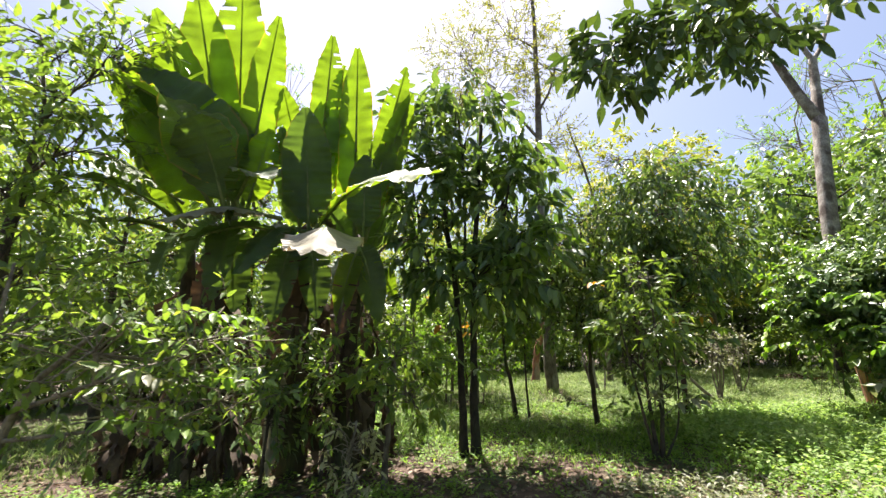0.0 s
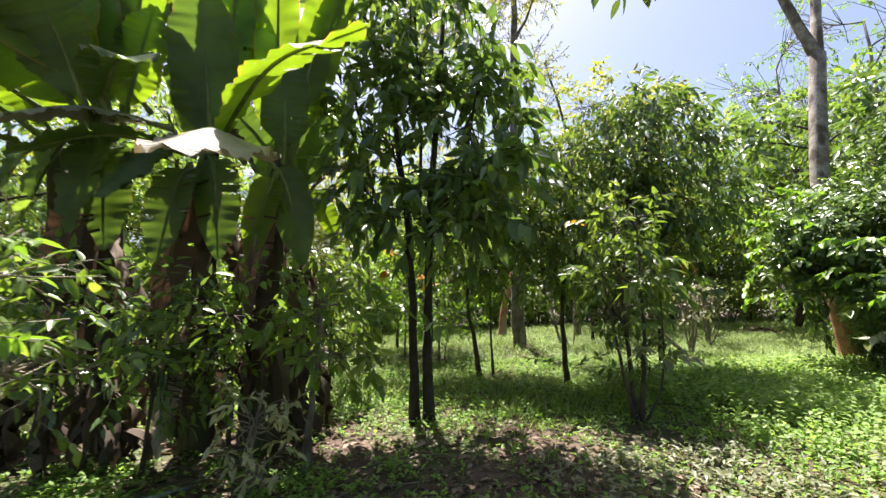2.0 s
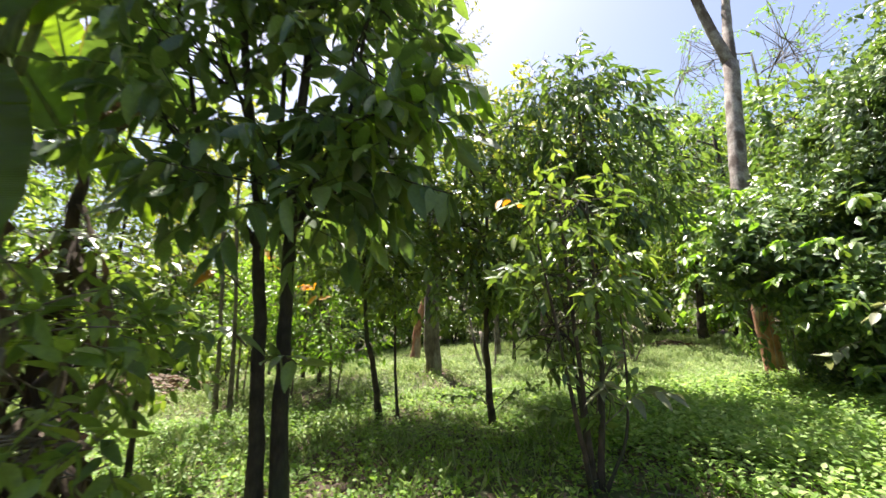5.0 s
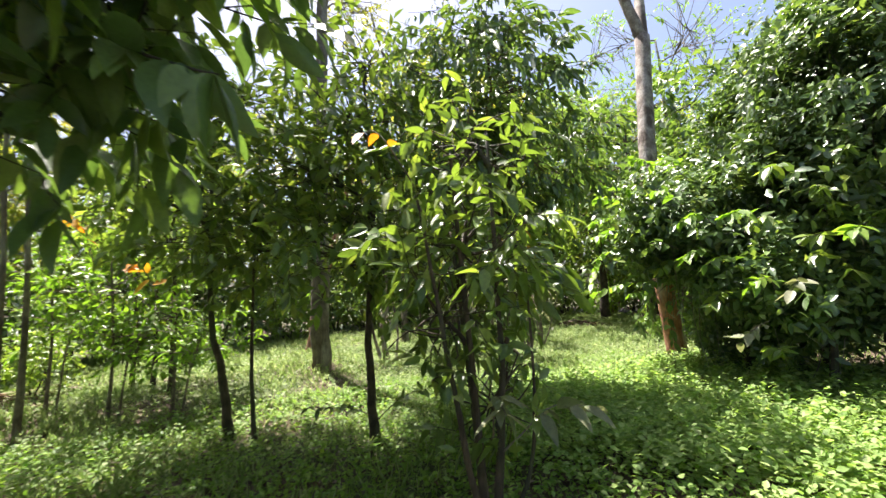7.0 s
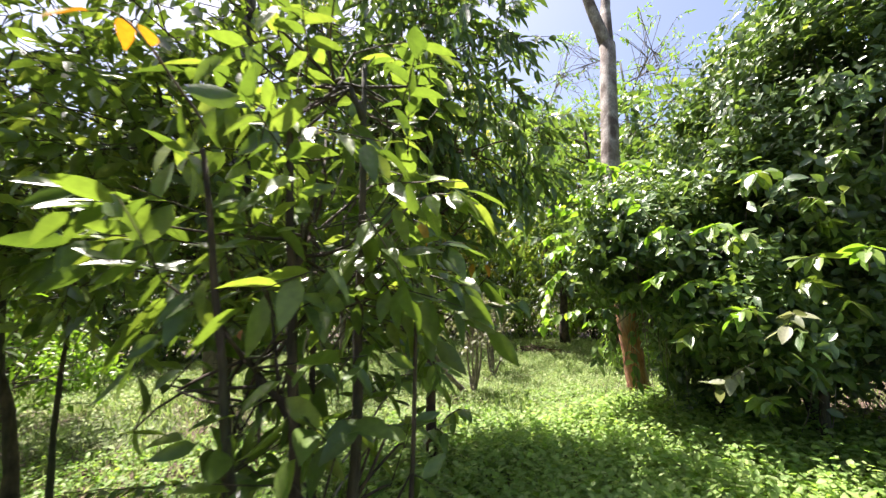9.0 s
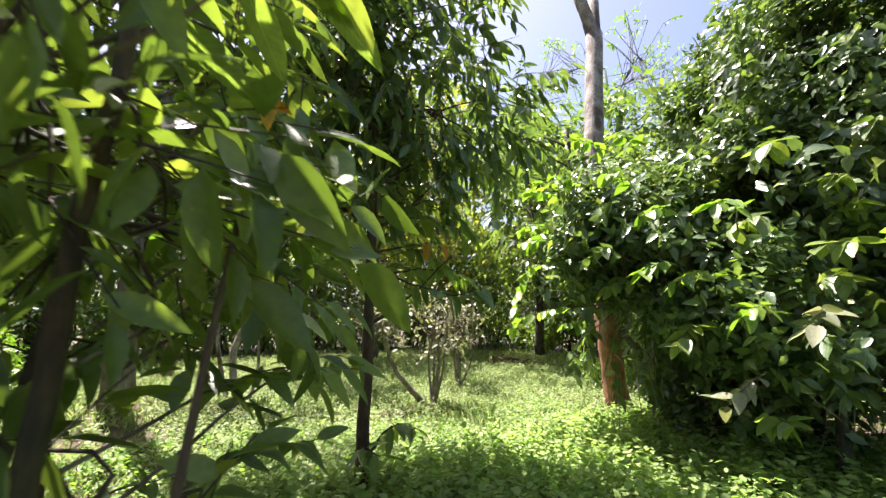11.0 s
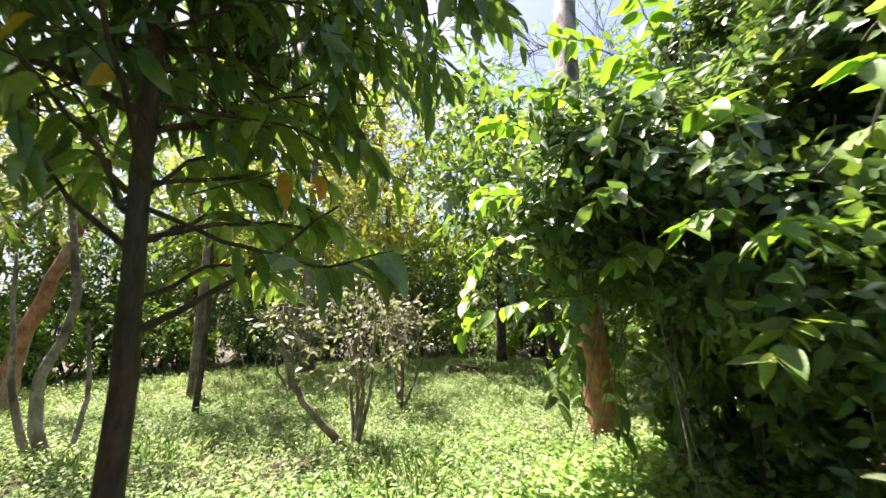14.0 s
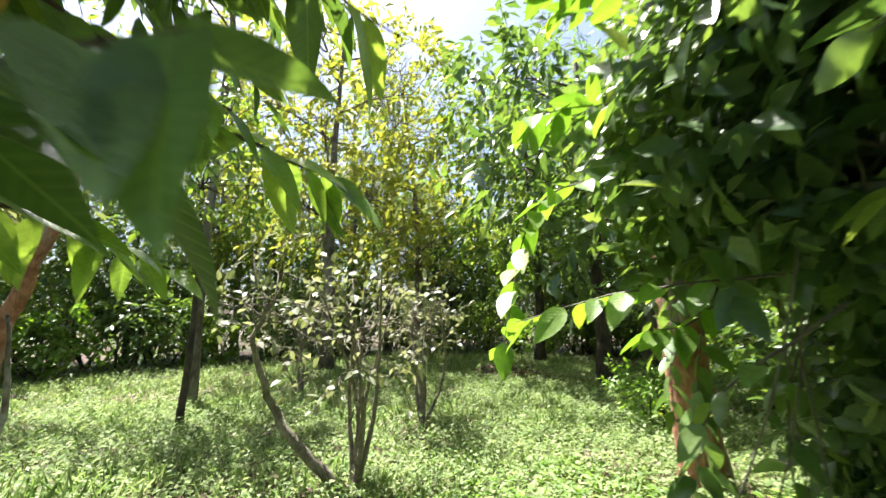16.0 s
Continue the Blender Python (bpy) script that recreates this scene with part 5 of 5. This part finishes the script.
    # leaf_fresh shoots are lighter than the mound: sunlight on them is in the colour
    for pts, k, mt in (([(6.6, 6.3, 1.4), (6.35, 6.3, 1.6), (6.05, 6.4, 1.5)], 18, leaf_fresh), ([(6.7, 6.6, 1.5), (6.4, 6.6, 1.72), (6.15, 6.7, 1.62)], 18, leaf_fresh), ([(6.6, 6.0, 1.2), (6.35, 5.95, 1.35), (6.1, 6.0, 1.25)], 16, leaf_fresh), ([(6.7, 6.8, 1.4), (6.4, 6.95, 1.6), (6.2, 7.05, 1.5)], 16, leaf_mid), ([(6.6, 6.4, 1.1), (6.35, 6.4, 1.2), (6.15, 6.45, 1.05)], 16, leaf_mid), ([(6.5, 7.1, 2.3), (6.3, 7.3, 2.55), (6.1, 7.5, 2.7)], 14, leaf_fresh),
                       ([(6.6, 7.3, 1.4), (6.3, 7.7, 1.35), (6.05, 8.0, 1.25)], 12, leaf_fresh), ([(6.7, 7.5, 2.0), (6.35, 7.8, 2.1), (6.1, 8.0, 2.05)], 14, leaf_fresh),
                       ([(6.4, 6.0, 0.9), (6.15, 6.0, 0.85), (6.0, 6.1, 0.7)], 10, leaf_pale), ([(6.3, 6.7, 2.2), (6.1, 6.7, 2.4), (5.95, 6.8, 2.45)], 14, leaf_fresh),
                       ([(6.5, 7.2, 1.3), (6.35, 7.5, 1.0), (6.4, 7.6, 0.7)], 10, leaf_vine), ([(6.9, 7.7, 2.5), (6.7, 8.0, 2.8), (6.6, 8.2, 2.9)], 14, leaf_fresh),
                       ([(6.6, 6.8, 2.6), (6.3, 6.8, 2.85), (6.1, 6.75, 2.85)], 16, leaf_fresh), ([(6.5, 6.5, 2.0), (6.15, 6.45, 2.1), (5.9, 6.5, 2.0)], 16, leaf_fresh), ([(6.4, 6.9, 1.75), (6.1, 6.95, 1.85), (5.95, 7.0, 1.75)], 14, leaf_vine),
                       ([(6.6, 7.0, 2.75), (6.4, 7.25, 3.0), (6.3, 7.4, 3.05)], 14, leaf_fresh), ([(6.5, 6.1, 1.9), (6.2, 6.0, 2.05), (6.0, 6.05, 2.0)], 14, leaf_fresh), ([(6.4, 5.7, 1.2), (6.15, 5.6, 1.3), (6.0, 5.6, 1.2)], 12, leaf_pale),
                       ([(6.7, 5.3, 1.6), (6.4, 5.2, 1.75), (6.25, 5.2, 1.7)], 12, leaf_fresh), ([(6.6, 7.6, 2.4), (6.3, 7.75, 2.6), (6.15, 7.9, 2.6)], 14, leaf_fresh), ([(7.0, 8.1, 2.3), (6.75, 8.35, 2.4), (6.6, 8.5, 2.35)], 14, leaf_fresh), ([(7.4, 8.0, 1.7), (7.2, 8.05, 1.2), (7.25, 8.1, 0.7)], 16, leaf_vine),
                       ([(7.2, 7.7, 1.6), (6.95, 7.8, 1.1), (7.0, 7.85, 0.6)], 16, leaf_vine), ([(7.6, 8.1, 1.8), (7.5, 8.3, 1.4), (7.6, 8.35, 1.0)], 14, leaf_mid), ([(7.0, 7.5, 1.5), (6.7, 7.7, 1.25), (6.55, 7.8, 1.2)], 12, leaf_fresh),
                       ([(7.1, 7.4, 1.4), (6.9, 7.5, 0.9), (6.95, 7.5, 0.45)], 14, leaf_vine), ([(7.3, 7.2, 1.3), (7.1, 7.2, 0.8), (7.1, 7.15, 0.4)], 14, leaf_vine)):
        leafy_branch(top, pts, 0.006, (0.15, 0.075), mt, bark_grey, k, 0.35, "leafy shoot")
    leafy_branch(top, [(6.7, 7.9, 1.9), (6.3, 8.1, 1.75), (6.15, 8.2, 1.1)], 0.006, (0.15, 0.08), leaf_fresh, bark_grey, 22, 0.3, "hanging fresh shoot")
    for k in range(20):
        # broad drooping sprays over the side towards the path
        g = (k * 0.618) % 1.0
        p = np.array((6.62 + 1.0 * g + 0.1 * rng.normal(), 6.1 - 1.15 * g + 0.1 * rng.normal(), 0.55 + 0.1 * k + 0.6 * g))
        way = unit(np.array((-0.8, -0.75, 0.25)) + rng.normal(size=3) * 0.25)
        leafy_branch(top, [p, p + way * 0.18 + np.array((0, 0, 0.05)), p + way * 0.36], 0.005, (0.17, 0.085), (leaf_green, leaf_mid, leaf_deep)[k % 3], bark_grey, 12, 0.75, "spray of broad drooping leaves")
    return top


vine_mound()

# ---- shrubs of the clearing ----
def bare_shrub(base, h, r, n, label, crook=None):
    b = np.array(base, float)
    stems = [([b + (0, 0, -0.03), b + (rng.normal() * 0.08, rng.normal() * 0.08, h * 0.4), b + (rng.normal() * r * 0.5, rng.normal() * r * 0.5, h * rng.uniform(0.75, 1.0))], rng.uniform(0.015, 0.03), 0.006) for _ in range(6)]
    if crook:
        stems.append(([b + (0, 0, -0.03), b + (crook * 0.62, 0.1, h * 0.2), b + (crook, 0.2, h * 0.42), b + (crook * 1.25, 0.2, h * 0.68)], 0.048, 0.018))
    return plant("shrub", base, stems, [((b[0], b[1], h * 0.72), (r, r * 0.8, h * 0.3), n), ((b[0] + (crook or 0), b[1] + 0.2, h * 0.85), (r * 0.8, r * 0.7, h * 0.25), n // 2)],
                 (0.09, 0.05), label, "shrub", "shrubs of the clearing", bark=twig_pale, mat=leaf_pale, count=5, droop=0.2, level=2, spread=0.28, twig_r=0.004, gap=0.3)


bare_shrub((6.25, 9.95, 0), 1.65, 0.6, 80, "thin pale-twigged shrub with a crooked leaning stem", -0.58)
bare_shrub((7.62, 11.25, 0), 1.6, 0.5, 80, "thin pale-twigged shrub with few leaves")
bare_shrub((7.0, 14.1, 0), 1.6, 0.8, 90, "half-bare shrub with reddish stems")


def sapling(base, pts, r, blobs, size, mat, bark, label, lvl=2, droop=0.3):
    return plant("sapling", base, [(pts, r, r * 0.4)], blobs, size, label, "sapling", bark=bark, mat=mat, count=6, droop=droop, level=lvl, spread=0.16, twig_r=0.003)


sapling((-0.88, 4.3, 0), [(-0.88, 4.3, -0.03), (-0.9, 4.3, 0.3), (-0.83, 4.32, 0.75)], 0.025, [((-0.88, 4.3, 0.55), (0.28, 0.25, 0.28), 30), ((-0.78, 4.3, 0.25), (0.2, 0.2, 0.2), 12)], (0.11, 0.038), leaf_pale_sunlit, twig_pale, "pale sapling with thin curled leaves, sunlight in their colour", 4)
sapling((-0.62, 4.75, 0), [(-0.62, 4.75, -0.03), (-0.58, 4.75, 0.5), (-0.5, 4.75, 1.3)], 0.042, [((-0.5, 4.75, 1.35), (0.5, 0.45, 0.35), 60), ((-0.3, 4.7, 0.95), (0.35, 0.3, 0.25), 30)], (0.15, 0.06), leaf_green, bark_grey, "slim grey-stemmed sapling with broad leaves", 4, 0.5)
plant("sapling", (-1.35, 4.9, 0), [([(-1.35, 4.9, -0.03), (-1.3, 4.9, 0.6), (-1.35, 4.85, 1.4)], 0.02, 0.008)], [((-1.3, 4.85, 1.35), (0.55, 0.4, 0.4), 60), ((-1.5, 4.8, 0.9), (0.5, 0.4, 0.35), 50)],
      (0.14, 0.055), "leafy sapling in front of the bananas", "sapling", mat=leaf_green, count=6, droop=0.4, level=2, spread=0.25)
for x, y in ((-0.93, 9.75), (-0.74, 9.8)):
    plant("tree", (x, y, 0), [([(x, y, -0.05), (x + 0.03, y, 1.5), (x, y, 3.2), (x + 0.05, y, 4.6)], 0.035, 0.02)], [((x, y, 4.3), (0.7, 0.7, 0.6), 70)], (0.17, 0.07),
          "thin bare pole-like young tree", group="pole trees", bark=bark_grey, mat=leaf_yellow, count=6, level=1)

for x, y, h in ((0.0, 10.0, 2.0), (-0.9, 11.0, 2.2), (0.7, 9.6, 1.5)):
    bright = plant("sapling", (x, y, 0), [([(x, y, -0.03), (x + 0.04, y, h * 0.5), (x, y, h)], 0.025, 0.008), ([(x + 0.1, y, -0.03), (x + 0.2, y, h * 0.4), (x + 0.35, y, h * 0.75)], 0.015, 0.006)],
                   [((x, y, h * 0.85), (0.65, 0.55, 0.4), 60), ((x + 0.25, y, h * 0.55), (0.55, 0.5, 0.3), 40)], (0.13, 0.05),
                   "sunlit sapling with light green feathered leaves", "sapling", "sunlit saplings", bark=bark_grey, mat=leaf_fresh, count=9, droop=0.25, level=2, spread=0.36)
    if h < 2.1:
        leafy_branch(bright, [(x - 0.1, y - 0.2, h * 0.95), (x - 0.2, y - 0.4, h * 1.2), (x - 0.35, y - 0.5, h * 1.25)], 0.006, (0.2, 0.075), leaf_orange, bark_grey, 9, 0.6, "twig with ageing orange leaves")

# ---- foreground shrub and trees on the banana side ----
front = plant("shrub", (-3.25, 2.95, 0),
      [([(-3.25, 2.95, -0.03), (-3.1, 3.0, 0.6), (-2.95, 3.05, 1.2), (-2.5, 3.1, 1.7)], 0.05, 0.015), ([(-3.2, 3.0, -0.03), (-3.35, 3.1, 0.9), (-3.4, 3.2, 2.2)], 0.04, 0.012),
       ([(-2.95, 3.03, 1.1), (-2.2, 3.05, 1.35), (-1.45, 3.1, 1.6)], 0.018, 0.005), ([(-3.0, 3.0, 0.9), (-2.3, 3.1, 0.95), (-1.6, 3.2, 1.05)], 0.016, 0.005)],
      [((-2.5, 3.05, 1.5), (0.8, 0.5, 0.35), 120), ((-1.75, 3.1, 1.5), (0.55, 0.4, 0.35), 80), ((-2.3, 3.1, 1.12), (0.75, 0.5, 0.24), 70), ((-1.6, 3.15, 1.12), (0.4, 0.35, 0.24), 30), ((-3.3, 3.1, 1.7), (0.6, 0.5, 0.5), 80)],
      (0.105, 0.044), "loose pale-twigged shrub with horizontal leafy branches", "shrub", bark=twig_pale, mat=leaf_green, count=6, droop=0.35, level=4, spread=0.3, twig_r=0.004, thin=0.42)
# one bough has pale leaves that stand for sunlit glints on the shrub
for pts in ([(-2.6, 3.1, 1.5), (-1.9, 3.0, 1.75), (-1.3, 2.95, 1.7)], [(-2.5, 3.1, 1.2), (-1.8, 3.0, 1.3), (-1.2, 3.05, 1.25)], [(-2.6, 3.0, 1.0), (-2.0, 2.8, 1.05), (-1.45, 2.8, 0.95)], [(-2.8, 3.0, 1.3), (-2.2, 2.75, 1.4), (-1.7, 2.7, 1.3)]):
    leafy_branch(front, pts, 0.006, (0.115, 0.046), leaf_pale if pts[0][0] < -2.65 else leaf_fresh, twig_pale, 32, 0.4, "pale horizontal twig with leaves")
plant("tree", (-4.9, 4.3, 0), [([(-4.9, 4.3, -0.05), (-4.8, 4.3, 2.0), (-4.7, 4.4, 4.2)], 0.1, 0.04)],
      [((-4.6, 4.4, 4.6), (1.0, 0.9, 0.8), 200), ((-4.1, 4.2, 3.7), (0.7, 0.7, 0.5), 110), ((-4.9, 4.2, 3.3), (0.9, 0.8, 0.6), 150), ((-4.4, 4.3, 2.4), (0.9, 0.8, 0.5), 130), ((-5.2, 4.6, 5.6), (1.1, 1.0, 0.7), 120), ((-3.9, 4.4, 5.2), (0.6, 0.6, 0.4), 50)],
      (0.17, 0.07), "leafy green tree at the edge of the bananas", mat=leaf_green, count=7, droop=0.45, level=2, spread=0.34, thin=0.5)

# ---- trees around the clearing ----
def far_tree(label, h, spreadr, mat, bark, size, n, seed_blobs, open_crown=False):
    stems = [([(0, 0, -0.1), (0.05 * h * rng.normal() * 0.4, 0, h * 0.4), (0.06 * h * rng.normal() * 0.5, 0.1, h * 0.88)], 0.013 * h + 0.03, 0.03)]
    blobs = []
    for k in range(seed_blobs):
        g = (k + 0.5) / seed_blobs
        a = k * 2.4 + rng.random()
        rad = spreadr * (0.25 + 0.75 * math.sin(math.pi * min(1, 0.25 + 0.75 * (1 - g)))) * 0.62
        blobs.append(((math.cos(a) * rad, math.sin(a) * rad, h * (0.3 + 0.64 * g)), (spreadr * rng.uniform(0.38, 0.6), spreadr * rng.uniform(0.38, 0.6), h * rng.uniform(0.09, 0.15)), n // seed_blobs))
    return plant("tree", (0, 0, 0), stems, blobs, size, label, "tree", "trees round the clearing", bark=bark, mat=mat, count=8, droop=0.45, level=1, spread=0.4,
                 gap=0.5 if open_crown else 0.2, twig_r=0.008 if open_crown else 0.0, sides=7)


kinds = [far_tree("round-crowned green tree at the edge of the clearing", 6.5, 2.1, leaf_green, bark_dark, (0.24, 0.1), 620, 11),
         far_tree("yellow-green leafy tree at the edge of the clearing", 8.5, 2.6, leaf_yellow, bark_grey, (0.24, 0.1), 680, 12),
         far_tree("tall airy tree with feathery leaves against the sky", 12.0, 3.0, leaf_fresh, bark_grey, (0.2, 0.07), 420, 12, True),
         far_tree("dark green bushy tree at the edge of the clearing", 5.0, 1.9, leaf_deep, bark_dark, (0.22, 0.1), 560, 9)]


def bush(label, h, r, mat, n):
    stems = [([(rng.normal() * 0.1, rng.normal() * 0.1, -0.05), (rng.normal() * 0.2, rng.normal() * 0.2, h * 0.4), (rng.normal() * r * 0.4, rng.normal() * r * 0.4, h * 0.8)], 0.025, 0.008) for _ in range(4)]
    blobs = [((rng.normal() * r * 0.35, rng.normal() * r * 0.35, h * (0.35 + 0.1 * k)), (r * 0.7, r * 0.7, h * 0.33), n // 4) for k in range(4)]
    return plant("bush", (0, 0, 0), stems, blobs, (0.17, 0.075), label, "bush", "undergrowth round the clearing", bark=bark_dark, mat=mat, count=7, droop=0.3, level=1, spread=0.3, twig_r=0, limbs=False)


bushes = [bush("dense mid-green undergrowth bush by trees", 2.0, 1.1, leaf_green, 300), bush("fresh bright green undergrowth bush", 1.6, 1.0, leaf_fresh, 260), bush("dark green dense undergrowth bush", 2.4, 1.2, leaf_deep, 320)]
used = set()


def put(src, x, y, s, turn):
    """The first use moves the original; later ones are copies."""
    m = pose(x, y, 0, 0, 0, turn) @ Matrix.Scale(s, 4)
    if src.name in used:
        ob = copy_thing(src, pose(x, y, 0, 0, 0, turn))
        ob.scale = (s, s, s)
        return ob
    used.add(src.name)
    src.matrix_world = m
    return src


def belt():
    line = curve([(-13, 6, 0), (-10, 11.5, 0), (-4, 15.5, 0), (2, 19.5, 0), (8.5, 21.5, 0), (14.5, 19.5, 0), (18, 14.5, 0), (18.5, 9, 0), (16, 3, 0), (11, -3, 0)], 46)
    for k, p in enumerate(line):
        out = unit(p[:2] - np.array((3.5, 7.5)))
        put(bushes[k % 3], p[0] + rng.normal() * 0.5, p[1] + rng.normal() * 0.5, rng.uniform(0.9, 1.3), rng.uniform(0, 360))
        put(bushes[(k + 1) % 3], p[0] + out[0] * 1.5 + rng.normal() * 0.6, p[1] + out[1] * 1.5 + rng.normal() * 0.6, rng.uniform(1.0, 1.5), rng.uniform(0, 360))
        q = p[:2] + out * rng.uniform(1.2, 2.6)
        put(kinds[(0, 3, 0, 1)[k % 4]], q[0], q[1], rng.uniform(0.8, 1.15), rng.uniform(0, 360))
        if k % 2 == 0:
            q = p[:2] + out * rng.uniform(4.5, 8)
            put(kinds[(1, 0, 2)[(k // 2) % 3]], q[0], q[1], rng.uniform(0.9, 1.2), rng.uniform(0, 360))


put(kinds[1], 8.4, 17.0, 1.25, 40)
put(kinds[0], 14.2, 15.5, 1.4, 10)
put(kinds[2], 10.5, 21.0, 1.0, 80)
put(kinds[2], 13.5, 24.0, 1.1, 10)
put(kinds[2], 16.5, 17.5, 1.05, 170)
put(kinds[2], 6.5, 24.0, 1.05, 250)
put(kinds[3], 11.9, 11.8, 1.5, 60)
put(kinds[2], 14.9, 12.6, 0.95, 30)
put(kinds[1], 12.0, 19.0, 1.2, 140)
put(kinds[0], 15.0, 12.0, 1.2, 200)
put(kinds[0], -4.5, 9.5, 0.9, 120)
put(kinds[3], -6.5, 8.0, 1.0, 20)
put(kinds[0], -9.5, 6.0, 1.1, 220)
belt()
# trees added behind the walk, never in view, to close off reflections
for x, y, s in ((-6, -4, 1.1), (-1, -7, 1.2), (7, -6, 1.2)):
    put(kinds[0], x, y, s, 50 * x)
for x, y, s, k in ((-5.2, 10.5, 0.7, 0), (-3.2, 11.5, 0.6, 2), (-1.6, 12.8, 0.6, 0), (0.4, 14.5, 0.7, 1), (9.8, 9.6, 0.5, 1), (10.4, 8.2, 0.8, 2), (11.5, 9.2, 0.8, 0)):
    put(bushes[k], x, y, s, 77 * x)
for x, y, h in ((-0.3, 12.7, 2.6), (0.15, 11.8, 2.4), (0.5, 11.0, 2.6), (5.25, 12.75, 3.0)):
    plant("tree", (x, y, 0), [([(x, y, -0.05), (x + 0.05, y, h * 0.5), (x, y, h)], 0.042, 0.02)], [((x, y, h), (0.9, 0.8, 0.6), 120), ((x + 0.2, y, h + 0.8), (0.7, 0.7, 0.5), 80)], (0.17, 0.075),
          "small tree standing further back in the clearing", group="trees of the row", mat=leaf_green, count=7, droop=0.45, level=1, spread=0.32)

# ---- pale water hose on the soil ----
hose_line = curve([(-4.2, 3.6, 0.03), (-3.0, 3.75, 0.03), (-2.0, 4.1, 0.03), (-1.35, 4.5, 0.03)], 24)
tagged(new("hose", mesh_from("hose", *tube(hose_line, np.full(25, 0.013), 8), hose_mat)), "thin faded blue-green water hose on the soil", "hose")
